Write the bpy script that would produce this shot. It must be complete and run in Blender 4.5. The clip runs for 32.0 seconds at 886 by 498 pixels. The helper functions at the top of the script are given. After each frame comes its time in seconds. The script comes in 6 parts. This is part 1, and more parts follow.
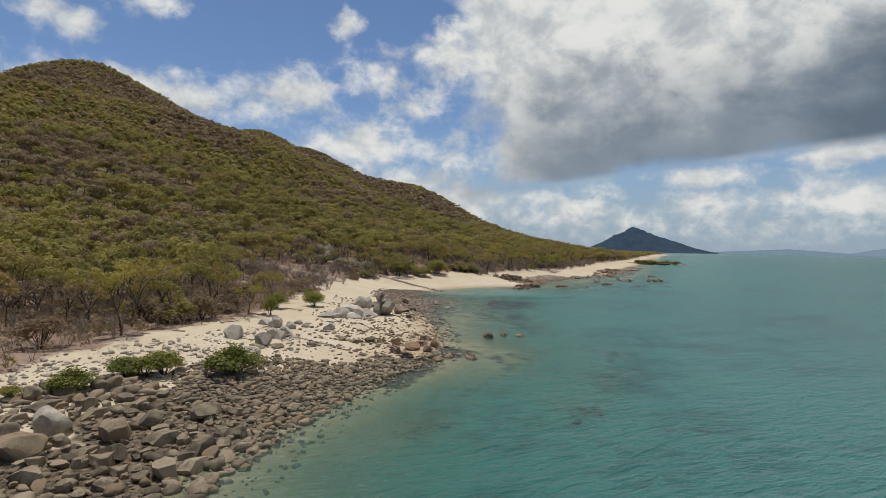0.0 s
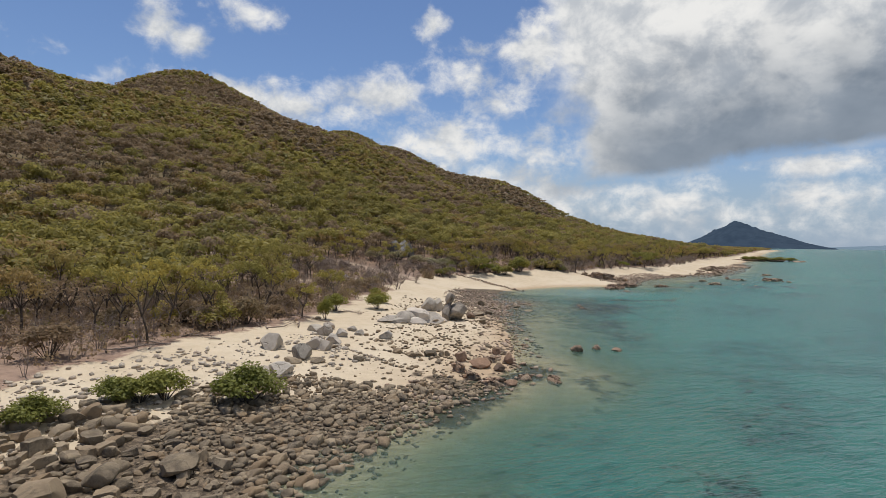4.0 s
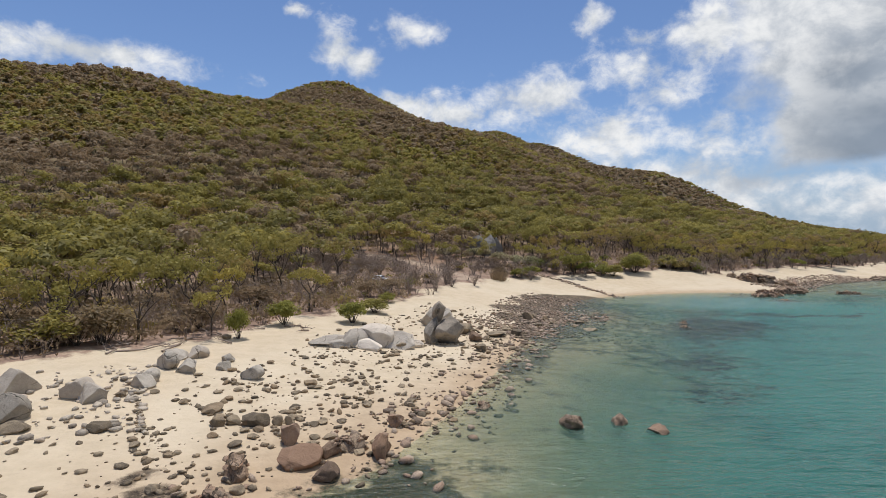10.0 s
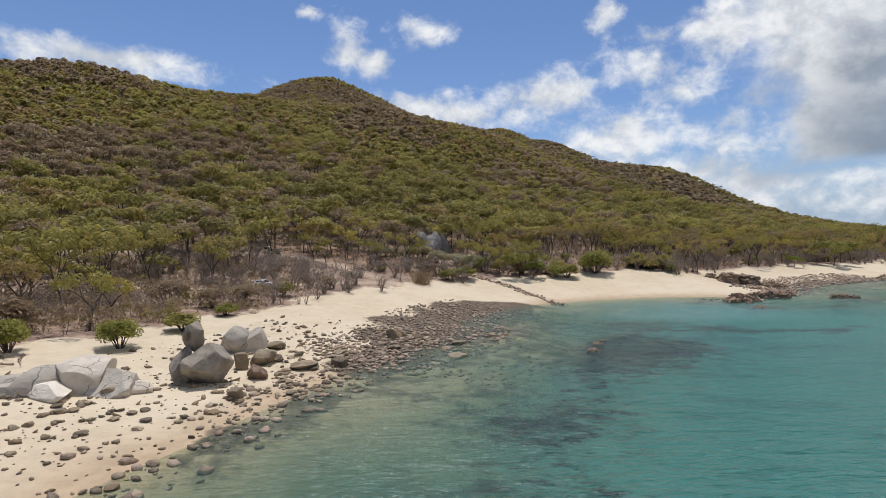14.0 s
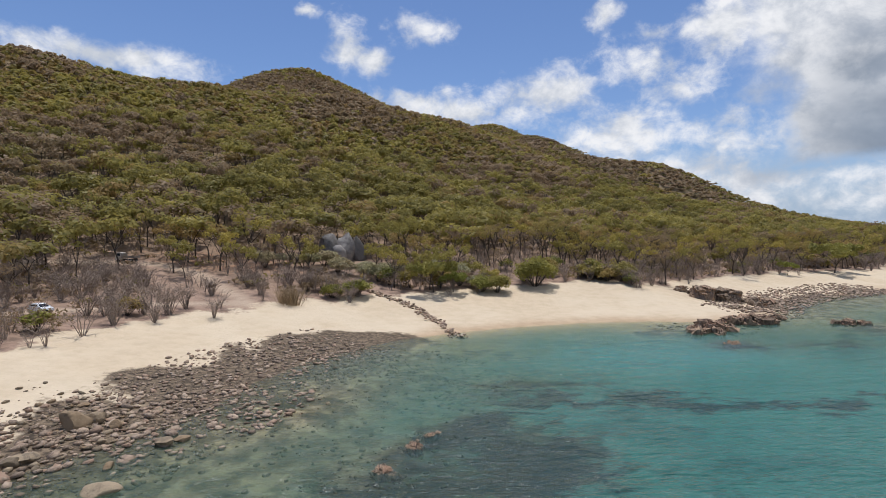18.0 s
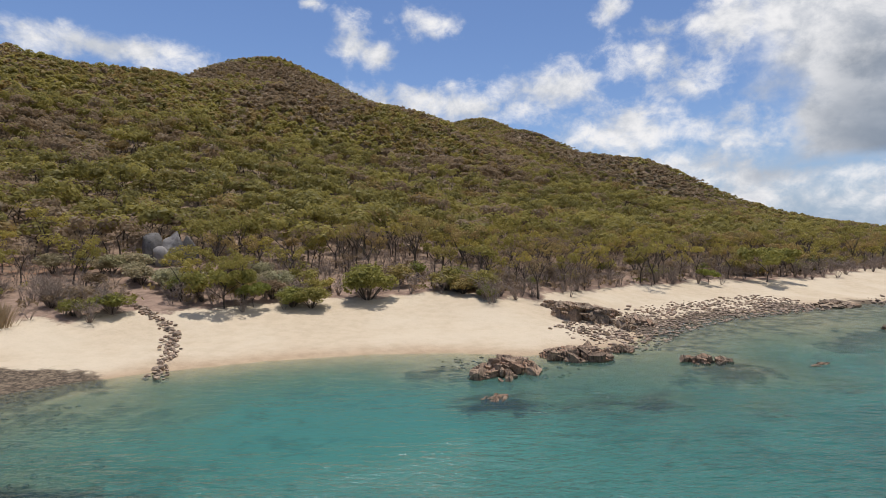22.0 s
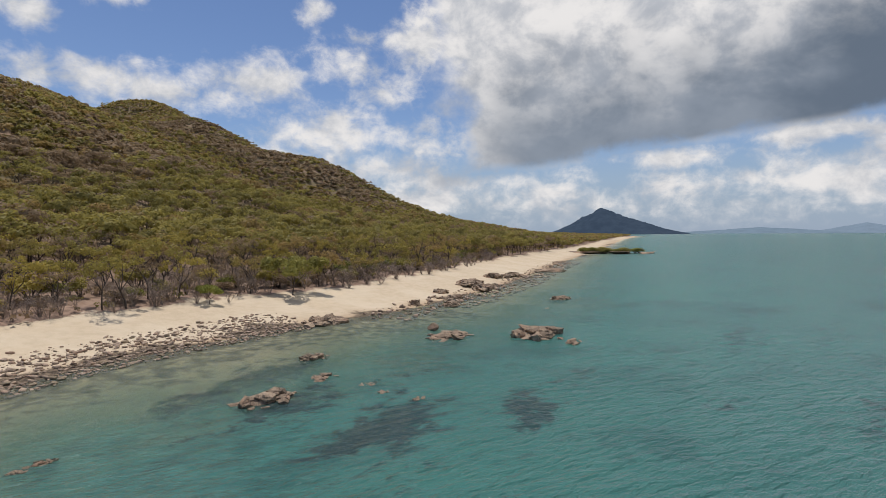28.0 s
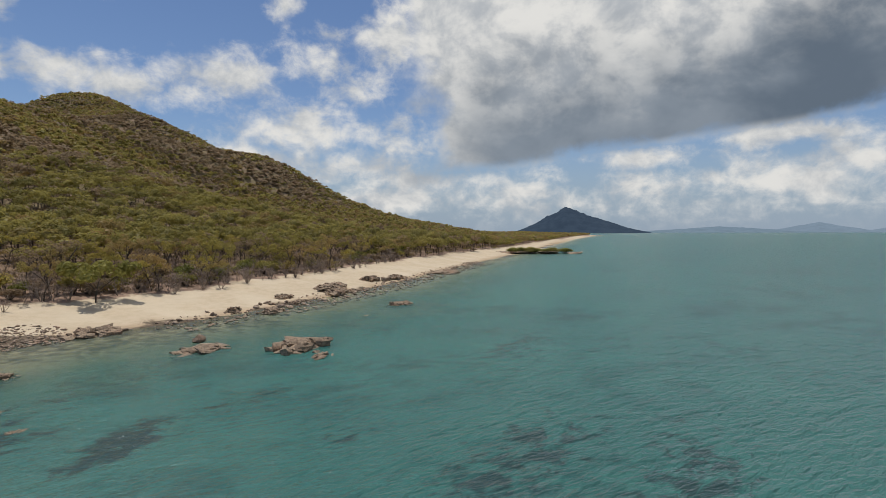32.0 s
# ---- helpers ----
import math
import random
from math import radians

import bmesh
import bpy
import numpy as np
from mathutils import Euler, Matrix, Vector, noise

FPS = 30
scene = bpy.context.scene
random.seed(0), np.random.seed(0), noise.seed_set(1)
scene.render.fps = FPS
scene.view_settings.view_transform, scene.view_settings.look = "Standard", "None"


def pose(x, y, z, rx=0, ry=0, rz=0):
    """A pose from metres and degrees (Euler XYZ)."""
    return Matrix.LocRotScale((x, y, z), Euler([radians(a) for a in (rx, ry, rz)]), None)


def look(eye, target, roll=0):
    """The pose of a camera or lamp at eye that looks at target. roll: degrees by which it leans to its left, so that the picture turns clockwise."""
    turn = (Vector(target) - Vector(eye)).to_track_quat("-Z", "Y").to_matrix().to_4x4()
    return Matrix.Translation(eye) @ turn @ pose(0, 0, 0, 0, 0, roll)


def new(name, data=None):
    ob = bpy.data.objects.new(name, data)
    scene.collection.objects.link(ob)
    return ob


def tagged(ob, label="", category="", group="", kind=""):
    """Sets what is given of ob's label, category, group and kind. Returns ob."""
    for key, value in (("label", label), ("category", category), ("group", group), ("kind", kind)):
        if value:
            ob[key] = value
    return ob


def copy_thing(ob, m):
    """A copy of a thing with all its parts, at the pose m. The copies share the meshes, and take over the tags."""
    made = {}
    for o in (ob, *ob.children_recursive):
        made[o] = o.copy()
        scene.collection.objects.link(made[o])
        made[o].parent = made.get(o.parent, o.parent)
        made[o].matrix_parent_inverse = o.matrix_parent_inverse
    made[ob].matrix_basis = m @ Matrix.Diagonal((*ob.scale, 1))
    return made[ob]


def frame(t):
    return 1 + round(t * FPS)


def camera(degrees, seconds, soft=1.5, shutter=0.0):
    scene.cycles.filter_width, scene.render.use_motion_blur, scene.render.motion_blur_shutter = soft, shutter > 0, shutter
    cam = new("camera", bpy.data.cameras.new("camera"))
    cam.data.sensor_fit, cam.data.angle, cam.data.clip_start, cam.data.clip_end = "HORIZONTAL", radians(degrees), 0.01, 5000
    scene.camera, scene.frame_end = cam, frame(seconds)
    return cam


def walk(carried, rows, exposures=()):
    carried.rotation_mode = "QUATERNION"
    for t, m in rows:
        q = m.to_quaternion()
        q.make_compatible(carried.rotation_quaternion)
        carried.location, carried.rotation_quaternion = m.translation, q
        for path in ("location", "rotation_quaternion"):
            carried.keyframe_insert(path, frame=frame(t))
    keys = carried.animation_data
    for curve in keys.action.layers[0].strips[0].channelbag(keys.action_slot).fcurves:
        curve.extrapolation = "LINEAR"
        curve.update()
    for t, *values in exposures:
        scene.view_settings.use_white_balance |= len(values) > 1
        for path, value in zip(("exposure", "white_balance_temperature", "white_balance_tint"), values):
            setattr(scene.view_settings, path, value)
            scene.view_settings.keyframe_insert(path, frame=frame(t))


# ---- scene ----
cam = camera(78.2, 32.0, 0.8)
# seconds, eye, yaw to the left of +y, pitch up, roll
PATH = [
    (0, (-87.64, -98.21, 18.93), -27.14, -0.45, 1.27),
    (0.5, (-86.79, -97.01, 18.83), -24.44, -0.60, 1.33),
    (1, (-85.67, -95.63, 18.72), -23.24, -0.65, 1.34),
    (1.5, (-84.63, -94.08, 18.58), -21.98, -0.70, 1.31),
    (2, (-83.62, -92.20, 18.45), -20.63, -0.73, 1.27),
    (2.5, (-82.66, -90.24, 18.35), -19.32, -0.76, 1.22),
    (4.5, (-75.11, -78.88, 18.35), -18.15, -0.92, 0.83),
    (5, (-72.02, -75.55, 18.34), -17.48, -0.95, 0.68),
    (5.5, (-69.00, -72.36, 18.26), -14.10, -1.01, 0.52),
    (6, (-65.81, -69.30, 18.08), -10.76, -1.01, 0.40),
    (6.5, (-62.71, -66.43, 17.83), -9.19, -1.01, 0.27),
    (7, (-59.49, -63.62, 17.49), -8.64, -0.97, 0.20),
    (7.5, (-56.35, -61.02, 17.08), -8.51, -0.95, 0.15),
    (8, (-53.06, -58.32, 16.66), -6.86, -0.92, 0.11),
    (8.5, (-49.82, -55.70, 16.29), -4.37, -0.89, 0.05),
    (9, (-46.26, -52.86, 15.98), -3.13, -0.86, -0.00),
    (9.5, (-42.82, -50.21, 15.73), -2.12, -0.78, -0.10),
    (10, (-39.18, -47.35, 15.52), -1.41, -0.77, -0.13),
    (10.5, (-35.74, -44.31, 15.34), -1.02, -0.74, -0.18),
    (11, (-32.18, -41.32, 15.18), -0.67, -0.71, -0.21),
    (11.5, (-28.87, -38.44, 15.02), -0.45, -0.74, -0.28),
    (12, (-25.39, -35.34, 14.87), -0.49, -0.75, -0.34),
    (12.5, (-22.17, -32.25, 14.72), -0.34, -0.78, -0.43),
    (13, (-19.01, -28.83, 14.58), -0.34, -0.79, -0.55),
    (13.5, (-15.87, -25.20, 14.44), -0.23, -0.72, -0.63),
    (14, (-12.78, -21.37, 14.35), -0.02, -0.72, -0.66),
    (14.5, (-9.76, -17.34, 14.33), 0.14, -0.78, -0.72),
    (16.5, (0.00, 0.00, 15.25), 0.01, -1.20, -0.50),
    (17, (3.27, 4.47, 15.42), 0.00, -1.07, -0.57),
    (17.5, (6.94, 8.73, 15.58), -0.06, -1.00, -0.61),
    (18, (10.94, 12.72, 15.75), -0.11, -0.95, -0.67),
    (18.5, (15.17, 16.37, 15.90), -0.01, -0.99, -0.64),
    (19, (19.57, 19.70, 16.06), 0.14, -1.05, -0.47),
    (19.5, (24.07, 22.58, 16.19), 0.30, -1.04, -0.34),
    (20, (28.76, 25.30, 16.34), 0.25, -1.06, -0.26),
    (20.5, (33.61, 28.09, 16.51), 0.27, -1.14, -0.26),
    (21, (38.54, 30.92, 16.72), 0.20, -1.24, -0.24),
    (21.5, (43.44, 33.68, 16.93), 0.22, -1.35, -0.21),
    (22, (48.36, 36.23, 17.11), 0.17, -1.46, -0.18),
    (22.5, (53.29, 38.64, 17.25), 0.17, -1.53, -0.22),
    (23, (58.21, 40.96, 17.36), -0.02, -1.55, -0.36),
    (23.5, (62.98, 43.29, 17.46), -1.96, -1.65, -0.43),
    (24, (67.63, 45.52, 17.59), -3.77, -1.62, -0.55),
    (24.5, (72.24, 47.50, 17.73), -5.98, -1.60, -0.64),
    (25, (76.82, 49.23, 17.89), -8.22, -1.60, -0.73),
    (25.5, (81.41, 50.67, 18.06), -11.15, -1.64, -0.70),
    (26, (86.00, 51.75, 18.26), -15.31, -1.64, -0.64),
    (26.5, (90.64, 52.39, 18.48), -20.68, -1.67, -0.57),
    (28.5, (109.83, 50.05, 19.70), -30.82, -1.81, -0.27),
    (29, (114.55, 48.24, 19.88), -31.41, -1.80, -0.30),
    (29.5, (119.06, 46.42, 20.02), -31.68, -1.82, -0.33),
    (30, (123.58, 44.56, 20.12), -32.05, -1.84, -0.32),
    (30.5, (127.91, 42.71, 20.20), -32.12, -1.88, -0.29),
    (31, (132.32, 40.92, 20.28), -32.41, -1.93, -0.23),
    (31.5, (136.53, 39.27, 20.38), -32.41, -1.96, -0.20),
    (32, (140.83, 37.67, 20.48), -32.69, -1.99, -0.16),
]


def aimed(eye, yaw, pitch, roll):
    a, b = radians(yaw), radians(pitch)
    way = Vector((-math.sin(a) * math.cos(b), math.cos(a) * math.cos(b), math.sin(b)))
    return look(eye, Vector(eye) + way, roll)


# the clip's camera darkens and warms a little when the bright cloud bank fills the picture: seconds, stops, kelvin, tint
EXPOSURES = [
    (0, -0.42, 6580, 7), (2.5, -0.33, 6580, 8), (5, -0.27, 6540, 10), (8, -0.2, 6450, 10), (13, -0.18, 6320, 10), (19, -0.17, 6270, 12),
    (22, -0.18, 6450, 12), (24, -0.15, 6500, 13), (26, -0.08, 6520, 14), (27.5, -0.27, 6560, 13), (29, -0.42, 6640, 10.5), (32, -0.46, 6660, 9),
]
walk(cam, [(t, aimed(eye, yaw, pitch, roll)) for t, eye, yaw, pitch, roll in PATH], EXPOSURES)
# ---- end of path ----


# ---------------------------------------------------------------- light
SUN_DIR = Vector((-0.03, 0.22, 0.97)).normalized()
sun_data = bpy.data.lights.new("sun", "SUN")
sun_data.energy, sun_data.angle, sun_data.color = 4.0, radians(0.6), (1.0, 0.965, 0.915)
sun = new("sun", sun_data)
sun.rotation_euler = SUN_DIR.to_track_quat("Z", "Y").to_euler()
SKY_STRENGTH, CLOUD_LIGHT = 0.106, 0.84


class Nodes:
    """Short writing of node trees."""

    def __init__(self, tree):
        self.tree = tree
        tree.nodes.clear()

    def put(self, socket, value):
        if isinstance(value, bpy.types.NodeSocket):
            self.tree.links.new(value, socket)
        elif socket.type == "RGBA" and len(value) == 3:
            socket.default_value = (*value, 1)
        else:
            socket.default_value = value

    def node(self, kind, ins=(), operation="", attribute_name=""):
        n = self.tree.nodes.new("ShaderNode" + kind)
        if operation:
            n.operation = operation
        if attribute_name:
            n.attribute_name = attribute_name
        for k, v in dict(ins).items():
            self.put(n.inputs[k], v)
        return n

    def math(self, op, a, b=0.0, c=0.0, clamp=False):
        n = self.node("Math", {0: a, 1: b, 2: c}, operation=op)
        n.use_clamp = clamp
        return n.outputs[0]

    def dot(self, a, b):
        return self.node("VectorMath", {0: a, 1: b}, operation="DOT_PRODUCT").outputs["Value"]

    def mix(self, fac, a, b, blend="MIX"):
        n = self.node("Mix")
        n.data_type, n.blend_type = "RGBA", blend
        self.put(n.inputs[0], fac), self.put(n.inputs[6], a), self.put(n.inputs[7], b)
        return n.outputs[2]

    def noise(self, scale, detail=3.0, rough=0.55, vector=None, distort=0.0):
        n = self.node("TexNoise", {"Scale": scale, "Detail": detail, "Roughness": rough, "Distortion": distort})
        if vector is not None:
            self.put(n.inputs["Vector"], vector)
        return n.outputs["Fac"]

    def step(self, value, low, high, a=0.0, b=1.0):
        n = self.node("MapRange", {0: value, 1: low, 2: high, 3: a, 4: b})
        n.interpolation_type = "SMOOTHSTEP"
        return n.outputs[0]

    def attr(self, name):
        return self.node("Attribute", attribute_name=name).outputs["Fac"]

    def bump(self, height, strength, distance):
        return self.node("Bump", {"Height": height, "Strength": strength, "Distance": distance}).outputs[0]


# cloud heaps: bearing east of +y, height over the horizon, half width, half height, in degrees
HEAPS_RIGHT = [
    (31.0, 9.3, 7.0, 2.6), (18.1, 10.0, 6.6, 2.9), (20.5, 16.6, 3.4, 2.3), (23.8, 14.0, 3.4, 1.8), (11.7, 14.5, 4.0, 1.9), (32.0, 5.2, 9.5, 1.9),
    (41.9, 3.9, 4.2, 1.4), (52.0, 7.0, 7.0, 1.3), (64.5, 4.4, 9.0, 2.0), (51.8, 4.3, 2.1, 0.9), (71.0, 6.0, 7.1, 2.4), (24.0, 6.5, 8.0, 2.2),
    (16.0, 7.0, 7.0, 1.8), (82.0, 6.0, 8.0, 2.5), (30.0, 3.2, 18.0, 1.9), (58.5, 4.8, 3.0, 1.3), (66.0, 8.4, 7.0, 1.2), (27.5, 19.5, 4.0, 3.0),
]
HEAPS_LEFT = [
    (-5.5, 13.4, 6.0, 1.7), (2.8, 12.9, 8.5, 2.1), (-32.1, 16.5, 9.5, 1.3), (-9.4, 20.2, 2.0, 2.3), (-1.2, 21.1, 3.6, 1.9),
    (16.6, 21.2, 1.5, 1.3), (-13.6, 22.3, 1.4, 0.7), (20.8, 19.2, 2.0, 1.0), (-6.9, 18.0, 1.6, 1.4), (-45.0, 13.0, 9.0, 2.0),
    (-3.0, 8.0, 12.0, 2.5), (-75.0, 15.0, 12.0, 4.0), (-110.0, 20.0, 16.0, 6.0), (150.0, 24.0, 25.0, 9.0), (110.0, 18.0, 15.0, 7.0),
]
# the great cloud: two points on its lower rim and two on its near edge (bearing, height)
RIM, EDGE = ((35.0, 5.6), (70.0, 9.7)), ((30.0, 8.0), (28.0, 30.0))


def build_world():
    world = bpy.data.worlds.new("sky")
    scene.world = world
    world.use_nodes = True
    w = Nodes(world.node_tree)
    el = math.asin(SUN_DIR.z)
    sky = w.node("TexSky")
    sky.sky_type, sky.sun_disc, sky.sun_elevation, sky.sun_rotation = "NISHITA", False, el, math.atan2(SUN_DIR.x, SUN_DIR.y)
    sky.air_density, sky.dust_density, sky.ozone_density = 1.0, 0.2, 3.2
    way = w.node("TexCoord").outputs["Generated"]
    lumps = w.node("Mapping", {"Vector": way, "Scale": (1.0, 1.0, 1.3)}).outputs[0]
    rough = w.noise(8.0, 9.0, 0.58, lumps, 0.15)
    fine = w.noise(24.0, 8.0, 0.62, lumps, 0.25)

    def heap(bearing, height, wide, tall):
        a, b = radians(bearing), radians(height)
        right = Vector((math.cos(a), -math.sin(a), 0))
        centre = Vector((math.sin(a) * math.cos(b), math.cos(a) * math.cos(b), math.sin(b)))
        up = right.cross(centre)
        u = w.dot(way, right / math.sin(radians(wide)))
        v = w.dot(way, up / math.sin(radians(tall)))
        ahead = w.math("GREATER_THAN", w.dot(way, centre), 0.3)
        r = w.math("MULTIPLY_ADD", u, u, w.math("MULTIPLY", v, v))
        return w.math("MULTIPLY_ADD", w.math("SUBTRACT", ahead, 1.0), 9.0, w.math("SUBTRACT", 1.0, w.math("SQRT", r)))

    def joined(rows):
        field = None
        for row in rows:
            one = heap(*row)
            field = one if field is None else w.math("SMOOTH_MAX", field, one, 0.12)
        return field

    def point(bearing, height):
        a, b = radians(bearing), radians(height)
        return Vector((math.sin(a) * math.cos(b), math.cos(a) * math.cos(b), math.sin(b)))

    def above(pair, sign):
        """Degrees, about, on one side of the line through two points of the sky."""
        n = point(*pair[0]).cross(point(*pair[1])).normalized() * sign
        return w.math("MULTIPLY", w.dot(way, n), 57.3)

    over = above(RIM, -1 if point(*RIM[0]).cross(point(*RIM[1])).z < 0 else 1)
    beyond = above(EDGE, 1 if point(*EDGE[0]).cross(point(*EDGE[1])).dot(point(50, 15)) > 0 else -1)
    ahead = w.math("GREATER_THAN", w.dot(way, point(60, 20)), 0.0)
    bank = w.math("MINIMUM", w.math("MULTIPLY", over, 0.55), w.math("MULTIPLY", beyond, 0.22))
    bank = w.math("MINIMUM", bank, 1.3)
    bank = w.math("MULTIPLY_ADD", w.math("SUBTRACT", ahead, 1.0), 9.0, bank)
    overhead = w.step(w.node("SeparateXYZ", {0: way}).outputs["Z"], 0.40, 0.62)
    bank = w.math("MULTIPLY_ADD", w.math("MULTIPLY", overhead, w.math("SUBTRACT", w.noise(2.4, 4, 0.55, way), 0.55)), 14.0, bank)
    low = w.math("MULTIPLY_ADD", heap(56, 3.4, 52, 3.2), 0.62, -0.08)
    field = w.math("MAXIMUM", w.math("MAXIMUM", joined(HEAPS_RIGHT + HEAPS_LEFT), low), -1.0)
    mass = w.math("MULTIPLY_ADD", w.math("SUBTRACT", rough, 0.5), 2.4, w.math("MAXIMUM", bank, -1.0))
    mass = w.math("MULTIPLY_ADD", w.math("SUBTRACT", fine, 0.5), 0.7, mass)
    torn = w.math("MULTIPLY_ADD", w.math("SUBTRACT", rough, 0.5), 2.9, field)
    torn = w.math("MULTIPLY_ADD", w.math("SUBTRACT", fine, 0.5), 2.5, torn)
    cover = w.math("MAXIMUM", w.step(torn, -0.3, 1.05), w.step(mass, -0.25, 0.7))
    flatter = w.node("Mapping", {"Vector": way, "Scale": (1.0, 1.0, 1.5)}).outputs[0]
    swell = w.noise(4.6, 5.0, 0.52, flatter, 0.15)
    shade = w.math("MULTIPLY_ADD", w.math("SUBTRACT", swell, 0.5), 15.0, over)
    relief = w.step(w.noise(12.0, 8.0, 0.6, lumps, 0.2), 0.34, 0.62)
    shade = w.math("MULTIPLY_ADD", w.math("SUBTRACT", relief, 0.5), 1.6, shade)
    grey = w.math("MULTIPLY", w.step(shade, 3.5, 15.0, 1.0, 0.0), w.step(w.math("MULTIPLY_ADD", w.math("SUBTRACT", rough, 0.5), 9.0, beyond), -4.0, 10.0))
    grey = w.math("MULTIPLY", grey, w.step(over, -0.6, 0.8))
    white = w.mix(relief, (0.74, 0.79, 0.86), (1.2, 1.2, 1.19))
    under = w.mix(w.step(swell, 0.35, 0.65), (0.190, 0.250, 0.335), (0.37, 0.44, 0.535))
    cloud = w.mix(grey, white, under)
    scaled = w.node("VectorMath", {0: cloud, "Scale": CLOUD_LIGHT}, operation="SCALE").outputs[0]
    blue = w.node("VectorMath", {0: sky.outputs[0], "Scale": SKY_STRENGTH}, operation="SCALE").outputs[0]
    # thin high haze thickens towards the horizon
    up = w.node("SeparateXYZ", {0: way}).outputs["Z"]
    blue = w.mix(1.0, blue, (0.95, 1.0, 1.14), "MULTIPLY")
    veil = w.step(up, 0.0, 0.20, 0.88, 0.0)
    blue = w.mix(veil, blue, (0.37, 0.485, 0.64))
    cover = w.math("MULTIPLY", cover, w.step(up, 0.0, 0.045, 0.25, 1.0))
    total = w.mix(cover, blue, scaled)
    back = w.node("Background", {"Color": total, "Strength": 1.0})
    out = w.node("OutputWorld", {"Surface": back.outputs[0]})
    world.cycles.sampling_method = "MANUAL"
    world.cycles.sample_map_resolution = 512
    return out


build_world()


# ---------------------------------------------------------------- materials
def material(name):
    m = bpy.data.materials.new(name)
    m.use_nodes = True
    return m, Nodes(m.node_tree)


def finish(w, colour, rough=0.85, normal=None, spec=0.3, metal=0.0):
    ins = {"Base Color": colour, "Roughness": rough, "Specular IOR Level": spec, "Metallic": metal}
    if normal is not None:
        ins["Normal"] = normal
    b = w.node("BsdfPrincipled", ins)
    w.node("OutputMaterial", {"Surface": b.outputs[0]})


def ground_material():
    m, w = material("sand_soil_and_seabed")
    place = w.node("NewGeometry").outputs["Position"]
    sand, reef, track, damp, red, stony = (w.attr(a) for a in ("sand", "reef", "track", "damp", "red", "stony"))
    big, mid, fine = w.noise(0.06, 4, 0.6, place), w.noise(0.5, 5, 0.6, place), w.noise(4.0, 4, 0.7, place)
    dry = w.mix(w.step(mid, 0.35, 0.7), (0.56, 0.455, 0.320), (0.50, 0.402, 0.277))
    dry = w.mix(w.step(big, 0.42, 0.62, 0, 0.55), dry, (0.61, 0.515, 0.378))
    dry = w.mix(w.step(fine, 0.55, 0.8, 0, 0.35), dry, (0.42, 0.345, 0.26))
    wet = w.mix(w.step(mid, 0.3, 0.7), (0.47, 0.345, 0.225), (0.38, 0.275, 0.175))
    beach = w.mix(damp, dry, wet)
    soil = w.mix(w.step(mid, 0.3, 0.7), (0.235, 0.158, 0.116), (0.345, 0.240, 0.178))
    soil = w.mix(w.step(w.noise(0.22, 4, 0.65, place), 0.52, 0.66), soil, (0.175, 0.122, 0.090))
    soil = w.mix(w.step(fine, 0.5, 0.75, 0, 0.6), soil, (0.25, 0.18, 0.125))
    litter = w.mix(w.step(mid, 0.35, 0.65), (0.200, 0.137, 0.095), (0.300, 0.210, 0.148))
    litter = w.mix(w.math("MULTIPLY", w.attr("slope_brush"), w.step(w.noise(0.12, 5, 0.65, place), 0.32, 0.62)), litter, (0.160, 0.130, 0.070))
    soil = w.mix(w.attr("litter"), soil, litter)
    soil = w.mix(w.math("MULTIPLY", red, w.step(mid, 0.42, 0.66, 0.0, 0.6)), soil, (0.32, 0.15, 0.075))
    soil = w.mix(w.math("MULTIPLY", track, w.step(fine, 0.3, 0.6, 0.5, 1.0)), soil, (0.43, 0.335, 0.245))
    edge = w.step(w.math("MULTIPLY_ADD", w.math("SUBTRACT", w.noise(0.35, 5, 0.7, place), 0.5), 1.3, sand), 0.35, 0.62)
    gravel = w.mix(w.step(w.noise(1.6, 5, 0.75, place), 0.38, 0.66), (0.055, 0.042, 0.03), (0.23, 0.172, 0.115))
    strewn = w.step(w.math("MULTIPLY_ADD", w.math("SUBTRACT", w.noise(0.4, 6, 0.75, place), 0.5), 1.6, stony), 0.38, 0.66)
    beach = w.mix(strewn, beach, gravel)
    colour = w.mix(edge, soil, beach)
    weed = w.mix(w.step(fine, 0.4, 0.7), (0.035, 0.045, 0.03), (0.12, 0.085, 0.05))
    blotch = w.step(w.math("MULTIPLY_ADD", w.math("SUBTRACT", w.noise(0.28, 6, 0.7, place), 0.5), 1.5, reef), 0.36, 0.62)
    colour = w.mix(blotch, colour, weed)
    h = w.math("MULTIPLY_ADD", fine, 0.3, w.noise(1.4, 5, 0.6, place))
    trod = w.node("TexVoronoi", {"Vector": place, "Scale": 1.3, "Randomness": 1.0}).outputs["Distance"]
    h = w.math("MULTIPLY_ADD", w.step(trod, 0.0, 0.5), 0.35, h)
    finish(w, colour, 0.92, w.bump(h, 0.55, 0.14), 0.15)
    return m


